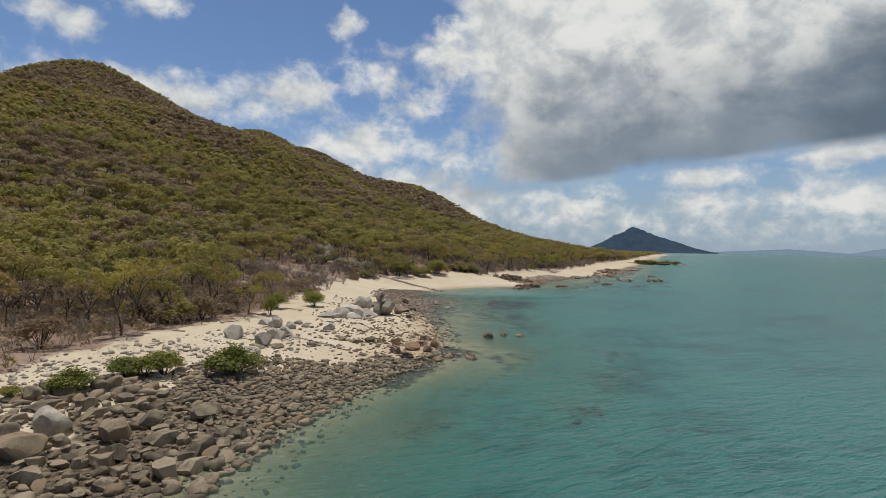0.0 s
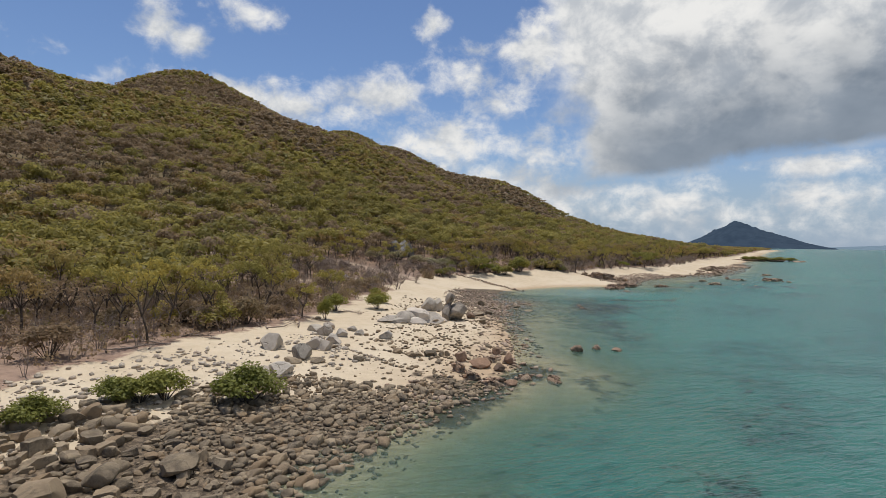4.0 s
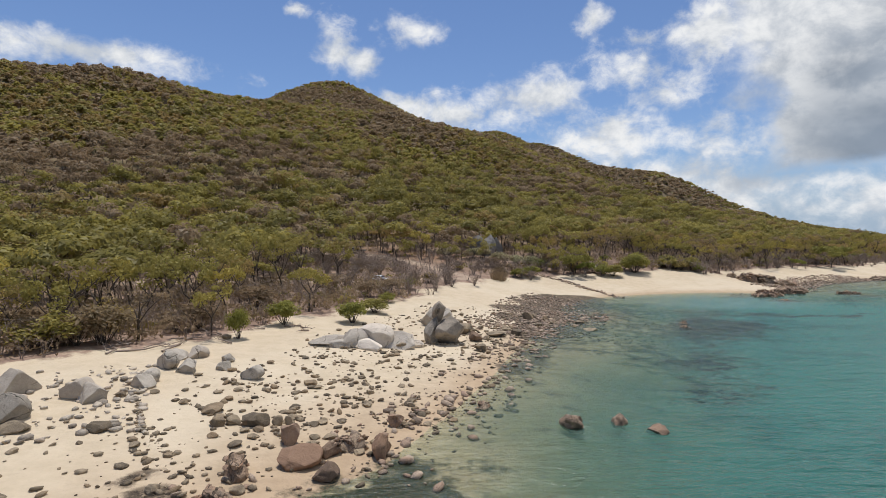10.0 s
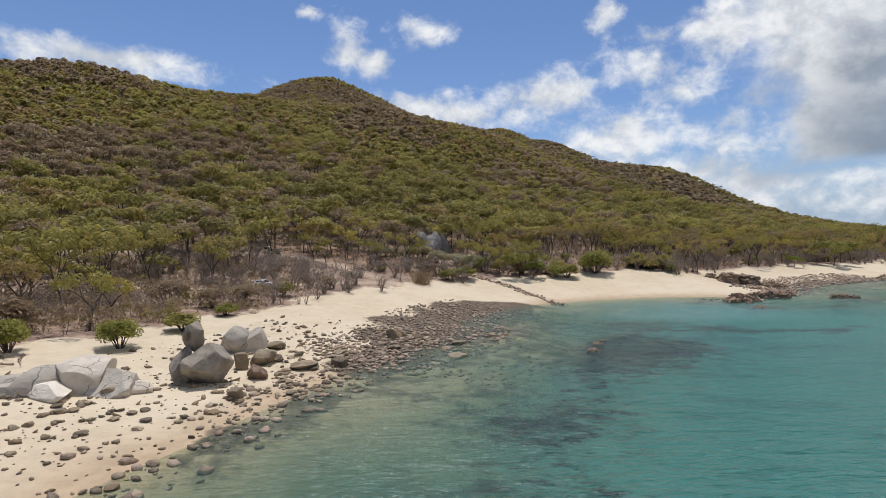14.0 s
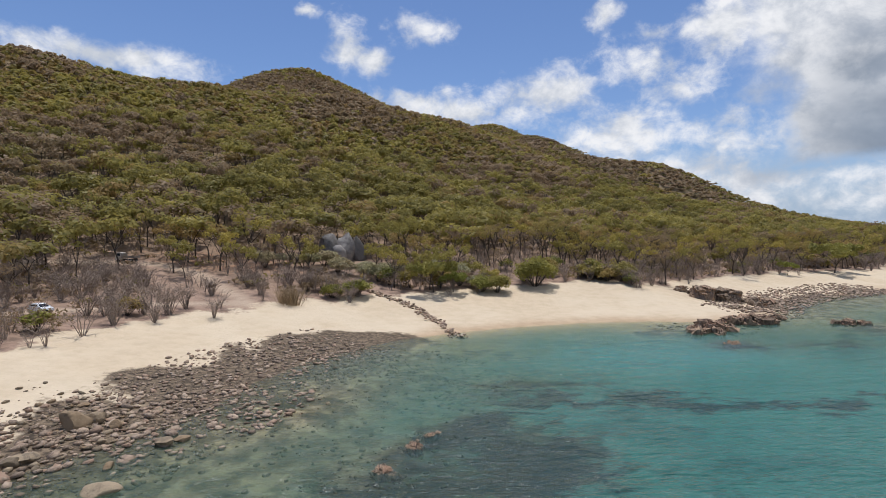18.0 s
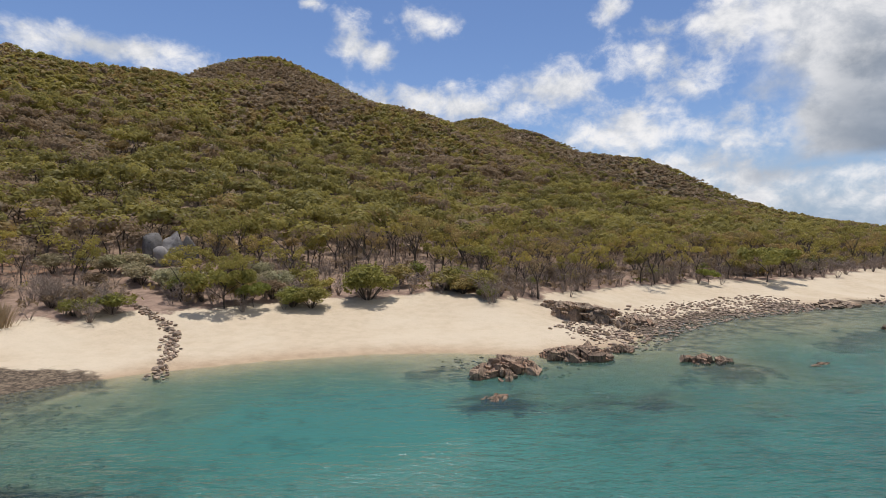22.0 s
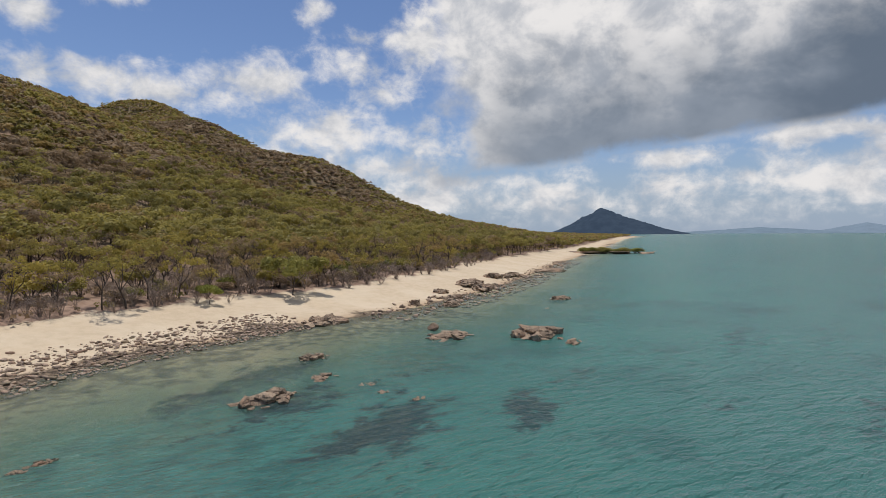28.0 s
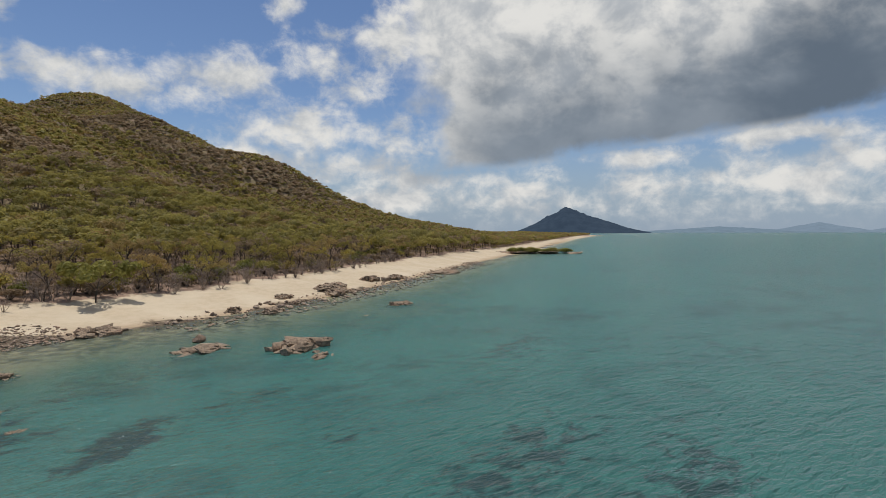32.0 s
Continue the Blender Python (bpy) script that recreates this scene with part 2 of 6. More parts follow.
def water_material():
    m, w = material("clear_turquoise_sea")
    place = w.node("NewGeometry").outputs["Position"]
    depth, reef = w.attr("depth"), w.attr("reef")
    flow = w.node("Mapping", {"Vector": place, "Rotation": (0, 0, radians(-32)), "Scale": (0.36, 1.0, 1.0)}).outputs[0]
    ripple = w.math("MULTIPLY_ADD", w.noise(1.4, 3, 0.6, flow, 0.3), 1.3, w.math("MULTIPLY", w.noise(0.6, 2, 0.5, flow, 0.4), 2.0))
    ripple = w.math("MULTIPLY_ADD", w.noise(3.4, 3, 0.6, flow), 0.5, ripple)
    breeze = w.step(w.attr("calm"), 0.1, 0.9, 1.0, 0.22)
    normal = w.bump(ripple, breeze, 0.36)
    broad = w.noise(0.022, 4, 0.6, place)
    thick = w.math("MAXIMUM", depth, 0.0)
    veil = w.math("SUBTRACT", 1.0, w.math("POWER", 2.718, w.math("MULTIPLY", thick, -1.2)))
    veil = w.math("MULTIPLY", veil, 0.90)
    shallow, deep = (0.108, 0.188, 0.130), (0.055, 0.200, 0.170)
    body = w.mix(w.step(thick, 0.5, 1.8), shallow, deep)
    body = w.mix(w.step(thick, 1.8, 4.6), body, (0.043, 0.152, 0.138))
    body = w.mix(w.step(broad, 0.35, 0.65, 0.0, 0.4), body, (0.043, 0.148, 0.136))
    drift = w.node("Mapping", {"Vector": place, "Rotation": (0, 0, radians(-35)), "Scale": (0.65, 1.0, 1.0)}).outputs[0]
    bed = w.step(w.math("MULTIPLY_ADD", w.math("SUBTRACT", w.noise(0.02, 3, 0.5, place), 0.5), 0.55, w.noise(0.10, 10, 0.76, drift, 0.3)), 0.50, 0.63, 0.0, 0.36)
    body = w.mix(w.math("MULTIPLY", bed, w.step(thick, 0.5, 1.6)), body, (0.014, 0.062, 0.066))
    tufts = w.step(w.math("MULTIPLY_ADD", w.math("SUBTRACT", w.noise(0.05, 3, 0.5, place), 0.5), 0.7, w.noise(0.42, 9, 0.74, drift, 0.5)), 0.56, 0.68, 0.0, 0.38)
    body = w.mix(w.math("MULTIPLY", tufts, w.step(thick, 0.3, 1.0)), body, (0.020, 0.070, 0.072))
    patch = w.step(w.math("MULTIPLY_ADD", w.math("SUBTRACT", w.noise(0.38, 9, 0.78, drift, 0.5), 0.5), 2.6, reef), 0.48, 0.78, 0.0, 0.9)
    body = w.mix(patch, body, (0.026, 0.060, 0.062))
    tint = w.mix(w.math("MULTIPLY", w.step(thick, 0.0, 1.6), 0.95), (0.86, 0.95, 0.90), (0.25, 0.66, 0.56))
    clear = w.node("BsdfTransparent", {"Color": tint}).outputs[0]
    murk = w.node("BsdfDiffuse", {"Color": body, "Normal": w.bump(ripple, breeze, 0.6)}).outputs[0]
    inside = w.node("MixShader", {0: veil, 1: clear, 2: murk}).outputs[0]
    gloss = w.node("BsdfGlossy", {"Color": (1, 1, 1), "Roughness": 0.2, "Normal": normal}).outputs[0]
    edge = w.node("Fresnel", {"IOR": 1.333, "Normal": normal}).outputs[0]
    edge = w.math("MINIMUM", w.math("MULTIPLY", edge, 0.68), 0.44)
    top = w.node("MixShader", {0: edge, 1: inside, 2: gloss}).outputs[0]
    w.node("OutputMaterial", {"Surface": top})
    return m


def rock_material(name, pale, dark, rust, stain=0.5, scale=1.0, layered=0.0, cracks=0.0):
    m, w = material(name)
    info = w.node("ObjectInfo").outputs["Random"]
    isle = w.node("NewGeometry").outputs["Random Per Island"]
    place = w.node("NewGeometry").outputs["Position"]
    up = w.node("SeparateXYZ", {0: w.node("NewGeometry").outputs["Normal"]}).outputs["Z"]
    mid, fine = w.noise(0.9 * scale, 5, 0.65, place), w.noise(9.0 * scale, 4, 0.7, place)
    lot = w.math("FRACT", w.math("ADD", w.math("MULTIPLY", info, 7.3), isle))
    colour = w.mix(w.step(mid, 0.38, 0.66), pale, dark)
    colour = w.mix(w.step(lot, 0.55, 1.0, 0.0, 0.8), colour, rust)
    colour = w.mix(w.step(lot, 0.0, 0.45, 0.62, 0.0), colour, tuple(0.55 * c for c in dark))
    colour = w.mix(w.step(w.math("FRACT", w.math("MULTIPLY", lot, 5.7)), 0.6, 1.0, 0.0, 0.6), colour, tuple(1.25 * c for c in pale))
    colour = w.mix(w.step(w.noise(0.45 * scale, 6, 0.75, place, 1.0), 0.56, 0.68, 0, stain), colour, (0.055, 0.048, 0.042))
    colour = w.mix(w.step(fine, 0.58, 0.8, 0, 0.45), colour, (0.42, 0.38, 0.33))
    low = w.node("SeparateXYZ", {0: place}).outputs["Z"]
    colour = w.mix(w.step(w.math("MULTIPLY_ADD", mid, 0.5, low), 0.12, 0.38, 0.5, 0.0), colour, (0.085, 0.065, 0.045))
    h = w.math("MULTIPLY_ADD", fine, 0.25, w.noise(2.6 * scale, 6, 0.7, place, 0.5))
    if layered:
        beds = w.node("Mapping", {"Vector": place, "Rotation": (0.5, 0.9, 0.6), "Scale": (4.5, 0.7, 0.7)}).outputs[0]
        bed = w.noise(1.0, 5, 0.7, beds, 0.4)
        colour = w.mix(w.step(bed, 0.40, 0.48, layered, 0.0), colour, (0.035, 0.028, 0.023))
        h = w.math("MULTIPLY_ADD", bed, 1.6, h)
    if cracks:
        bent = w.node("VectorMath", {0: place, 1: w.node("VectorMath", {0: w.node("TexNoise", {"Vector": place, "Scale": 0.6, "Detail": 3.0}).outputs["Color"], "Scale": 1.6}, operation="SCALE").outputs[0]}, operation="ADD").outputs[0]
        joint = w.node("TexVoronoi", {"Vector": bent, "Scale": cracks, "Randomness": 1.0})
        joint.feature = "DISTANCE_TO_EDGE"
        gap = w.math("MULTIPLY", w.step(joint.outputs["Distance"], 0.0, 0.016, 1.0, 0.0), w.step(w.noise(0.5, 3, 0.5, place), 0.42, 0.58))
        colour = w.mix(w.math("MULTIPLY", gap, 0.6), colour, (0.045, 0.038, 0.032))
        h = w.math("MULTIPLY_ADD", gap, -0.9, h)
    finish(w, colour, 0.88, w.bump(h, 0.85, 0.16), 0.25)
    return m


def leaf_material(name, a, b, c, rest=0.35):
    m, w = material(name)
    lot = w.math("FRACT", w.math("ADD", w.node("ObjectInfo").outputs["Random"], w.attr("tint")))
    isle = w.node("NewGeometry").outputs["Random Per Island"]
    colour = w.mix(w.step(lot, 0.10, 0.55), a, b)
    colour = w.mix(w.step(lot, 0.62, 0.98), colour, c)
    colour = w.mix(w.math("MULTIPLY", isle, 0.22), colour, (0.10, 0.095, 0.034))
    d = w.node("BsdfDiffuse", {"Color": colour}).outputs[0]
    t = w.node("BsdfTranslucent", {"Color": colour}).outputs[0]
    g = w.node("BsdfGlossy", {"Color": (1, 1, 1), "Roughness": 0.5}).outputs[0]
    s = w.node("MixShader", {0: rest, 1: d, 2: t}).outputs[0]
    s = w.node("MixShader", {0: 0.012, 1: s, 2: g}).outputs[0]
    w.node("OutputMaterial", {"Surface": s})
    return m


def bark_material(name, a, b):
    m, w = material(name)
    place = w.node("NewGeometry").outputs["Position"]
    isle = w.node("NewGeometry").outputs["Random Per Island"]
    streak = w.node("Mapping", {"Vector": place, "Scale": (6, 6, 0.8)}).outputs[0]
    colour = w.mix(w.step(w.noise(1.5, 4, 0.7, streak), 0.3, 0.7), a, b)
    colour = w.mix(w.math("MULTIPLY", isle, 0.5), colour, a)
    finish(w, colour, 0.9, w.bump(w.noise(4, 4, 0.7, streak), 0.4, 0.05), 0.1)
    return m


def plain_material(name, colour, rough=0.5, metal=0.0, spec=0.5):
    m, w = material(name)
    grime = w.noise(3.0, 5, 0.65, w.node("TexCoord").outputs["Object"])
    tone = w.mix(w.step(grime, 0.45, 0.75, 0.0, 0.3), colour, tuple(0.55 * c for c in colour))
    finish(w, tone, rough, None, spec, metal)
    return m


M_GROUND, M_WATER = ground_material(), water_material()
M_STONE = rock_material("weathered_brown_beach_stone", (0.315, 0.245, 0.162), (0.142, 0.110, 0.076), (0.250, 0.172, 0.100), 0.55)
M_COBBLE = rock_material("brown_grey_cobbles", (0.44, 0.335, 0.245), (0.225, 0.165, 0.120), (0.34, 0.225, 0.155), 0.35, 1.6)
M_BROWNROCK = rock_material("worn_reddish_brown_rock", (0.33, 0.225, 0.155), (0.17, 0.115, 0.08), (0.29, 0.175, 0.11), 0.45, 1.3)
M_GRANITE = rock_material("pale_grey_granite", (0.50, 0.425, 0.335), (0.33, 0.275, 0.215), (0.38, 0.30, 0.225), 0.5, 0.8)
M_LEDGE = rock_material("layered_tan_ledge_rock", (0.37, 0.275, 0.19), (0.20, 0.145, 0.10), (0.31, 0.20, 0.13), 0.35, 1.4, 0.45, 0.7)
M_REDROCK = rock_material("fractured_reddish_rock", (0.42, 0.295, 0.20), (0.20, 0.135, 0.092), (0.34, 0.195, 0.12), 0.4, 1.5, 0.8)
M_CRACKED = rock_material("pale_granite_with_open_joints", (0.64, 0.56, 0.465), (0.48, 0.415, 0.34), (0.54, 0.45, 0.36), 0.3, 0.7, 0.0, 0.34)
M_BOULDER = rock_material("grey_split_granite", (0.50, 0.44, 0.365), (0.34, 0.295, 0.24), (0.42, 0.35, 0.28), 0.45, 0.8, 0.0, 0.22)
M_STAINED = rock_material("granite_with_dark_water_stains", (0.37, 0.315, 0.25), (0.175, 0.15, 0.12), (0.27, 0.22, 0.17), 1.0, 0.85)
M_DARKROCK = rock_material("dark_grey_forest_boulder", (0.31, 0.282, 0.255), (0.17, 0.155, 0.142), (0.24, 0.21, 0.185), 0.9, 0.6)
M_LEAF = leaf_material("gum_leaves", (0.47, 0.375, 0.090), (0.34, 0.288, 0.078), (0.43, 0.30, 0.12), 0.4)
M_FAR_LEAF = leaf_material("hillside_foliage", (0.365, 0.308, 0.082), (0.250, 0.217, 0.066), (0.355, 0.245, 0.094), 0.5)
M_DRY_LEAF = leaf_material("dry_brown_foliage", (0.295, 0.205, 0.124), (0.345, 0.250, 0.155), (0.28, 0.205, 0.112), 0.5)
M_BUSH_LEAF = leaf_material("mangrove_leaves", (0.215, 0.225, 0.053), (0.295, 0.285, 0.065), (0.33, 0.285, 0.08), 0.4)
M_SHADE_LEAF = leaf_material("shade_tree_leaves", (0.30, 0.31, 0.07), (0.24, 0.26, 0.06), (0.33, 0.30, 0.08), 0.42)
M_PALE_LEAF = leaf_material("silvery_scrub_leaves", (0.40, 0.37, 0.20), (0.46, 0.43, 0.26), (0.42, 0.34, 0.20), 0.4)
M_BARK = bark_material("grey_brown_bark", (0.06, 0.048, 0.039), (0.14, 0.113, 0.092))
M_TWIG = bark_material("bare_twigs", (0.23, 0.178, 0.143), (0.37, 0.295, 0.24))


# ---------------------------------------------------------------- the lie of the land
# the water's edge, walked with the land on the left hand
SHORE = np.array([
    (-2500, -2900), (-600, -700), (-260, -300), (-150, -138), (-104, -75), (-88, -52), (-80, -42), (-71, -32), (-61, -23), (-52, -19.5),
    (-43, -11), (-37, 2), (-32, 15), (-28, 27), (-23, 40), (-17, 52), (-12, 63), (-10, 74), (-6, 86), (3, 98), (12, 104),
    (24, 110), (37, 114), (50, 115), (60, 113), (68, 116), (77, 121), (85, 133), (99, 146), (121, 158), (140, 167), (158, 171),
    (186, 187), (228, 217), (306, 284), (352, 322), (560, 490), (1060, 915), (1700, 1420), (1750, 1700), (900, 2700), (-1500, 4600),
], float)
STEP = np.hypot(*np.diff(SHORE, axis=0).T)
ALONG = np.r_[0, np.cumsum(STEP)]

# hills: centre x, y, height, two half widths, turn
HILLS = [
    (-207.8, 813.2, 195.9, 169.8, 258.7, 0.92), (206.2, 1601.9, 294.6, 410.6, 200.6, 0.58), (292.2, 1192.0, 74.3, 75.4, 313.2, 0.48),
    (-228.9, 477.3, 58.8, 91.8, 232.9, -1.42), (-190.8, 715.6, 42.7, 172.4, 74.9, 1.17), (214.2, 808.2, 85.0, 73.8, 128.5, 2.13),
    (-678.0, 552.8, 149.9, 86.5, 321.1, 1.11), (-220.0, 292.1, 32.8, 257.1, 103.6, 0.59), (143.0, 1154.0, 125.6, 111.9, 134.0, -1.19),
    (335.2, 936.9, 55.8, 79.2, 158.2, 0.35),
]
# sunken reefs: centre x, y, half width, half depth, turn, strength
REEFS = [
    (-63, -47, 5, 2.2, 0.5, 0.6), (-44, -49, 9, 5, 0.7, 0.6), (-41, -62, 9, 4, 0.6, 0.6), (-8, 30, 12, 8, 1.0, 0.55), (10, 41, 10, 6, 0.5, 0.6),
    (19, 71, 8, 3.5, 0.3, 0.8), (30, 66, 6, 3, 0.2, 0.9), (40, 63, 6, 2.5, 0.1, 0.9), (47, 62, 5, 2.5, 0.5, 0.8), (143, 99, 8, 4, 0.9, 0.9),
    (130, 103, 9, 5, 0.4, 0.8), (171, 74, 16, 7, 0.5, 0.7), (9, 53, 7, 4, 0.8, 0.8), (54, 91, 6, 4, 0.3, 0.9), (13, 57.5, 5, 4, 0.4, 1.0), (8, 44, 16, 9, 0.8, 0.8), (-4, 22, 11, 7, 0.9, 0.75), (20, 66, 12, 6, 0.6, 0.7), (-10, 10, 8, 5, 0.9, 0.65), (182, 64, 18, 6, 0.5, 0.7), (160, 60, 10, 4, 0.5, 0.6), (120, 88, 9, 3.5, 0.5, 0.6), (17.5, 53, 7, 5, 0.3, 1.1), (15.5, 48, 9, 5, 0.3, 1.0), (8, 47, 5, 3, 0.6, 0.9), (70, 92, 5, 3, 0.4, 0.8), (63.5, 91, 5, 2.5, 0.6, 0.7), (92.5, 97, 6, 3, 0.5, 0.6), (205, 112, 20, 7, 0.5, 0.6), (157, 106, 9, 3, 0.5, 0.6), (104, 95, 3, 2, 0.5, 0.8), (48, 104, 7, 5, 0.5, 0.6), (84, 104, 10, 5, 0.5, 0.7),
    (122, 129, 15, 8, 0.6, 0.6), (126, 101, 9, 4, 0.5, 1.1), (112, 122, 9, 5, 0.6, 0.7), (-53, -21, 9, 4, 0.6, 0.8), (-42, -14, 8, 4, 0.6, 0.8), (-35, -19, 6, 3, 0.6, 0.6), (-58, -27, 8, 3, 0.6, 0.8),
    (120, 113, 10, 6, 0.6, 0.8), (129, 100, 9, 4, 0.9, 0.8), (141, 97, 5, 2.5, 0.9, 0.8), (162, 88, 9, 3, 0.6, 0.6), (182, 76, 14, 4, 0.5, 0.6),
    (220, 104, 22, 7, 0.6, 0.5), (111, 110, 8, 3, 0.5, 0.6), (32, 64, 9, 3, 0.1, 0.8), (53, 65, 6, 2.5, 0.2, 0.7), (16, 57, 6, 3, 0.4, 0.7),
    (-3, 64, 9, 6, 0.9, 0.6), (-10, 24, 9, 3, 0.9, 0.6), (-7, 8, 12, 4, 0.8, 0.6), (5, 36, 12, 5, 0.8, 0.6), (-36, -24, 8, 3, 0.6, 0.5),
    (-26, -38, 14, 5, 0.7, 0.6), (-12, -25, 16, 5, 0.7, 0.5), (80, 89, 8, 3, 0.6, 0.5), (140, 120, 20, 9, 0.6, 0.5), (168, 112, 16, 5, 0.6, 0.45), (200, 150, 25, 8, 0.6, 0.4), (240, 90, 30, 8, 0.5, 0.4),
]
TRACKS = [np.array(p, float) for p in (
    [(-110, 80), (-80, 87), (-59, 95), (-48.6, 102.8), (-41, 109), (-31, 112.4), (-22, 114), (-12, 114)],
    [(-24.9, 113.3), (-31, 121.8), (-45.4, 138.3), (-56, 143.5), (-67.8, 141), (-90, 135), (-120, 128)])]


def polyline(x, y, pts):
    """Distance to a polyline, its side (1: left) and the place along it."""
    best, side, where, run = np.full(x.shape, 1e12), np.ones(x.shape), np.zeros(x.shape), 0.0
    for (ax, ay), (bx, by) in zip(pts[:-1], pts[1:]):
        dx, dy = bx - ax, by - ay
        size = math.hypot(dx, dy)
        t = np.clip(((x - ax) * dx + (y - ay) * dy) / size**2, 0, 1)
        far = (x - ax - t * dx) ** 2 + (y - ay - t * dy) ** 2
        near = far < best
        best = np.where(near, far, best)
        side = np.where(near, np.sign(dx * (y - ay) - dy * (x - ax)), side)
        where = np.where(near, run + t * size, where)
        run += size
    return np.sqrt(best), side, where


def wobble(x, y, size, seed=0.0):
    """A cheap smooth field of about -1 to 1."""
    a, b = x / size + seed, y / size - 1.7 * seed
    return (np.sin(a * 1.9 + 1.3 * np.sin(b * 1.1 + seed)) + np.sin(b * 2.3 + 1.7 * np.sin(a * 0.9 - seed)) + np.sin((a + b) * 3.7 + np.sin(a * 2.9))) / 3


def inland(x, y):
    d, side, s = polyline(x, y, SHORE)
    return d * side, s


def s_at(x, y):
    return float(polyline(np.array([float(x)]), np.array([float(y)]), SHORE)[2][0])


def reef_at(x, y):
    r = np.zeros(x.shape)
    for cx, cy, a, b, turn, strong in REEFS:
        u, v = (x - cx) * math.cos(turn) + (y - cy) * math.sin(turn), (y - cy) * math.cos(turn) - (x - cx) * math.sin(turn)
        r = np.maximum(r, strong * np.exp(-0.7 * ((u / a) ** 2 + (v / b) ** 2)))
    return r


STONY_S = [s_at(*p) for p in ((-150, -138), (-61, -23), (-52, -19), (-23, 40), (-12, 63), (3, 98), (16, 106), (60, 113), (80, 126), (150, 169), (200, 197))]
STONY_IN, STONY_OUT = [26, 15, -2, 2, 16, 12, -30, -30, 7, 6, 3], [-11, -13, -15, -24, -36, -34, -40, -40, -26, -34, -22]


def stony_at(d, s):
    """How thickly stones cover the ground."""
    high, low = np.interp(s, STONY_S, STONY_IN), np.interp(s, STONY_S, STONY_OUT)
    return np.clip((high - d) / 6, 0, 1) * np.clip((d - low) / 18, 0, 1)


def stony_patch(x, y, d, s):
    """The same with a ragged outline."""
    return stony_at(d + 5 * wobble(x, y, 9, 1.5), s + 11 * wobble(x, y, 12, 6.5) + 4 * wobble(x, y, 4, 2.5))


SLOPE_S = [s_at(*p) for p in ((-150, -138), (-88, -52), (-61, -23), (-43, -11), (-23, 40), (-8, 78), (12, 104))]
SLOPE = [0.09, 0.085, 0.065, 0.05, 0.058, 0.085, 0.1]
SHELF = [0.068, 0.068, 0.075, 0.07, 0.05, 0.034, 0.038]


SHELF_AT = ((-150, -138), (-23, 40), (12, 104), (60, 113), (80, 126), (121, 158), (228, 217))


def shelf_at(x, y):
    """How steeply the seabed falls away, blended smoothly between stretches of the shore."""
    total, weight = np.zeros(x.shape), np.zeros(x.shape)
    for (cx, cy), k in zip(SHELF_AT, SHELF):
        g = 1.0 / ((x - cx) ** 2 + (y - cy) ** 2 + 150.0) ** 1.5
        total, weight = total + k * g, weight + g
    return total / weight


def height(x, y, d=None, s=None):
    x, y = np.asarray(x, float), np.asarray(y, float)
    if d is None or s is None:
        d, s = inland(x, y)
    h = np.zeros(x.shape)
    for cx, cy, a, su, sv, turn in HILLS:
        u, v = (x - cx) * math.cos(turn) + (y - cy) * math.sin(turn), (y - cy) * math.cos(turn) - (x - cx) * math.sin(turn)
        h += a * np.exp(-0.5 * ((u / su) ** 2 + (v / sv) ** 2))
    foot = 1 - np.exp(-np.clip(d - 15, 0, None) / 60)
    land = h * foot + np.clip(d, 0, 30) * np.interp(s, SLOPE_S, SLOPE) + np.clip(d - 30, 0, 300) * 0.02
    land = land + np.clip(d / 25, 0, 1) * (0.12 * wobble(x, y, 7, 2.0) + 0.22 * wobble(x, y, 19, 5.0)) + np.clip((d - 60) / 80, 0, 1) * 1.5 * wobble(x, y, 33, 3.0)
    land = land + np.clip((d - 130) / 160, 0, 1) * 5.0 * wobble(x, y, 85, 4.0)
    e = np.clip(-d, 0, None)
    sea = -shelf_at(x, y) * np.minimum(e, 22) - 0.035 * np.clip(e - 22, 0, 60) - 0.01 * np.clip(e - 82, 0, 400)
    sea = sea * (1 + 0.12 * wobble(x, y, 14, 1.0)) - 0.06 * np.clip(e / 6, 0, 1)
    sea = sea * (1 - 0.40 * stony_patch(x, y, d, s))
    sea = sea + 0.8 * reef_at(x, y) * np.clip(e / 10, 0, 1)
    return np.where(d > 0, land, np.minimum(sea, -0.02))


def ground_z(x, y):
    return float(height(np.array([x]), np.array([y]))[0])


def mesh_of(name, verts, faces, mat=None, smooth=False, fields=None, owner=None, mats=None, pick=None):
    """A mesh from arrays: all faces with the same number of corners."""
    me = bpy.data.meshes.new(name)
    verts, faces = np.asarray(verts, np.float32), np.asarray(faces, np.int32)
    n, k = faces.shape
    me.vertices.add(len(verts))
    me.vertices.foreach_set("co", verts.ravel())
    me.loops.add(n * k)
    me.loops.foreach_set("vertex_index", faces.ravel())
    me.polygons.add(n)
    me.polygons.foreach_set("loop_start", np.arange(0, n * k, k, dtype=np.int32))
    me.polygons.foreach_set("use_smooth", np.full(n, smooth))
    for m in mats or ([mat] if mat else []):
        me.materials.append(m)
    if pick is not None:
        me.polygons.foreach_set("material_index", np.asarray(pick, np.int32))
    for key, values in (fields or {}).items():
        me.attributes.new(key, "FLOAT", "POINT").data.foreach_set("value", np.asarray(values, np.float32))
    me.update(calc_edges=True)
    me.validate()
    return me


def axis(low, high, fine, out_low, out_high, grow):
    mid = np.arange(low, high + fine, fine)
    up, at, gap = [], mid[-1], fine
    while at < out_high:
        gap *= grow
        at += gap
        up.append(min(at, out_high))
    down, at, gap = [], mid[0], fine
    while at > out_low:
        gap *= grow
        at -= gap
        down.append(max(at, out_low))
    return np.array(down[::-1] + list(mid) + up)


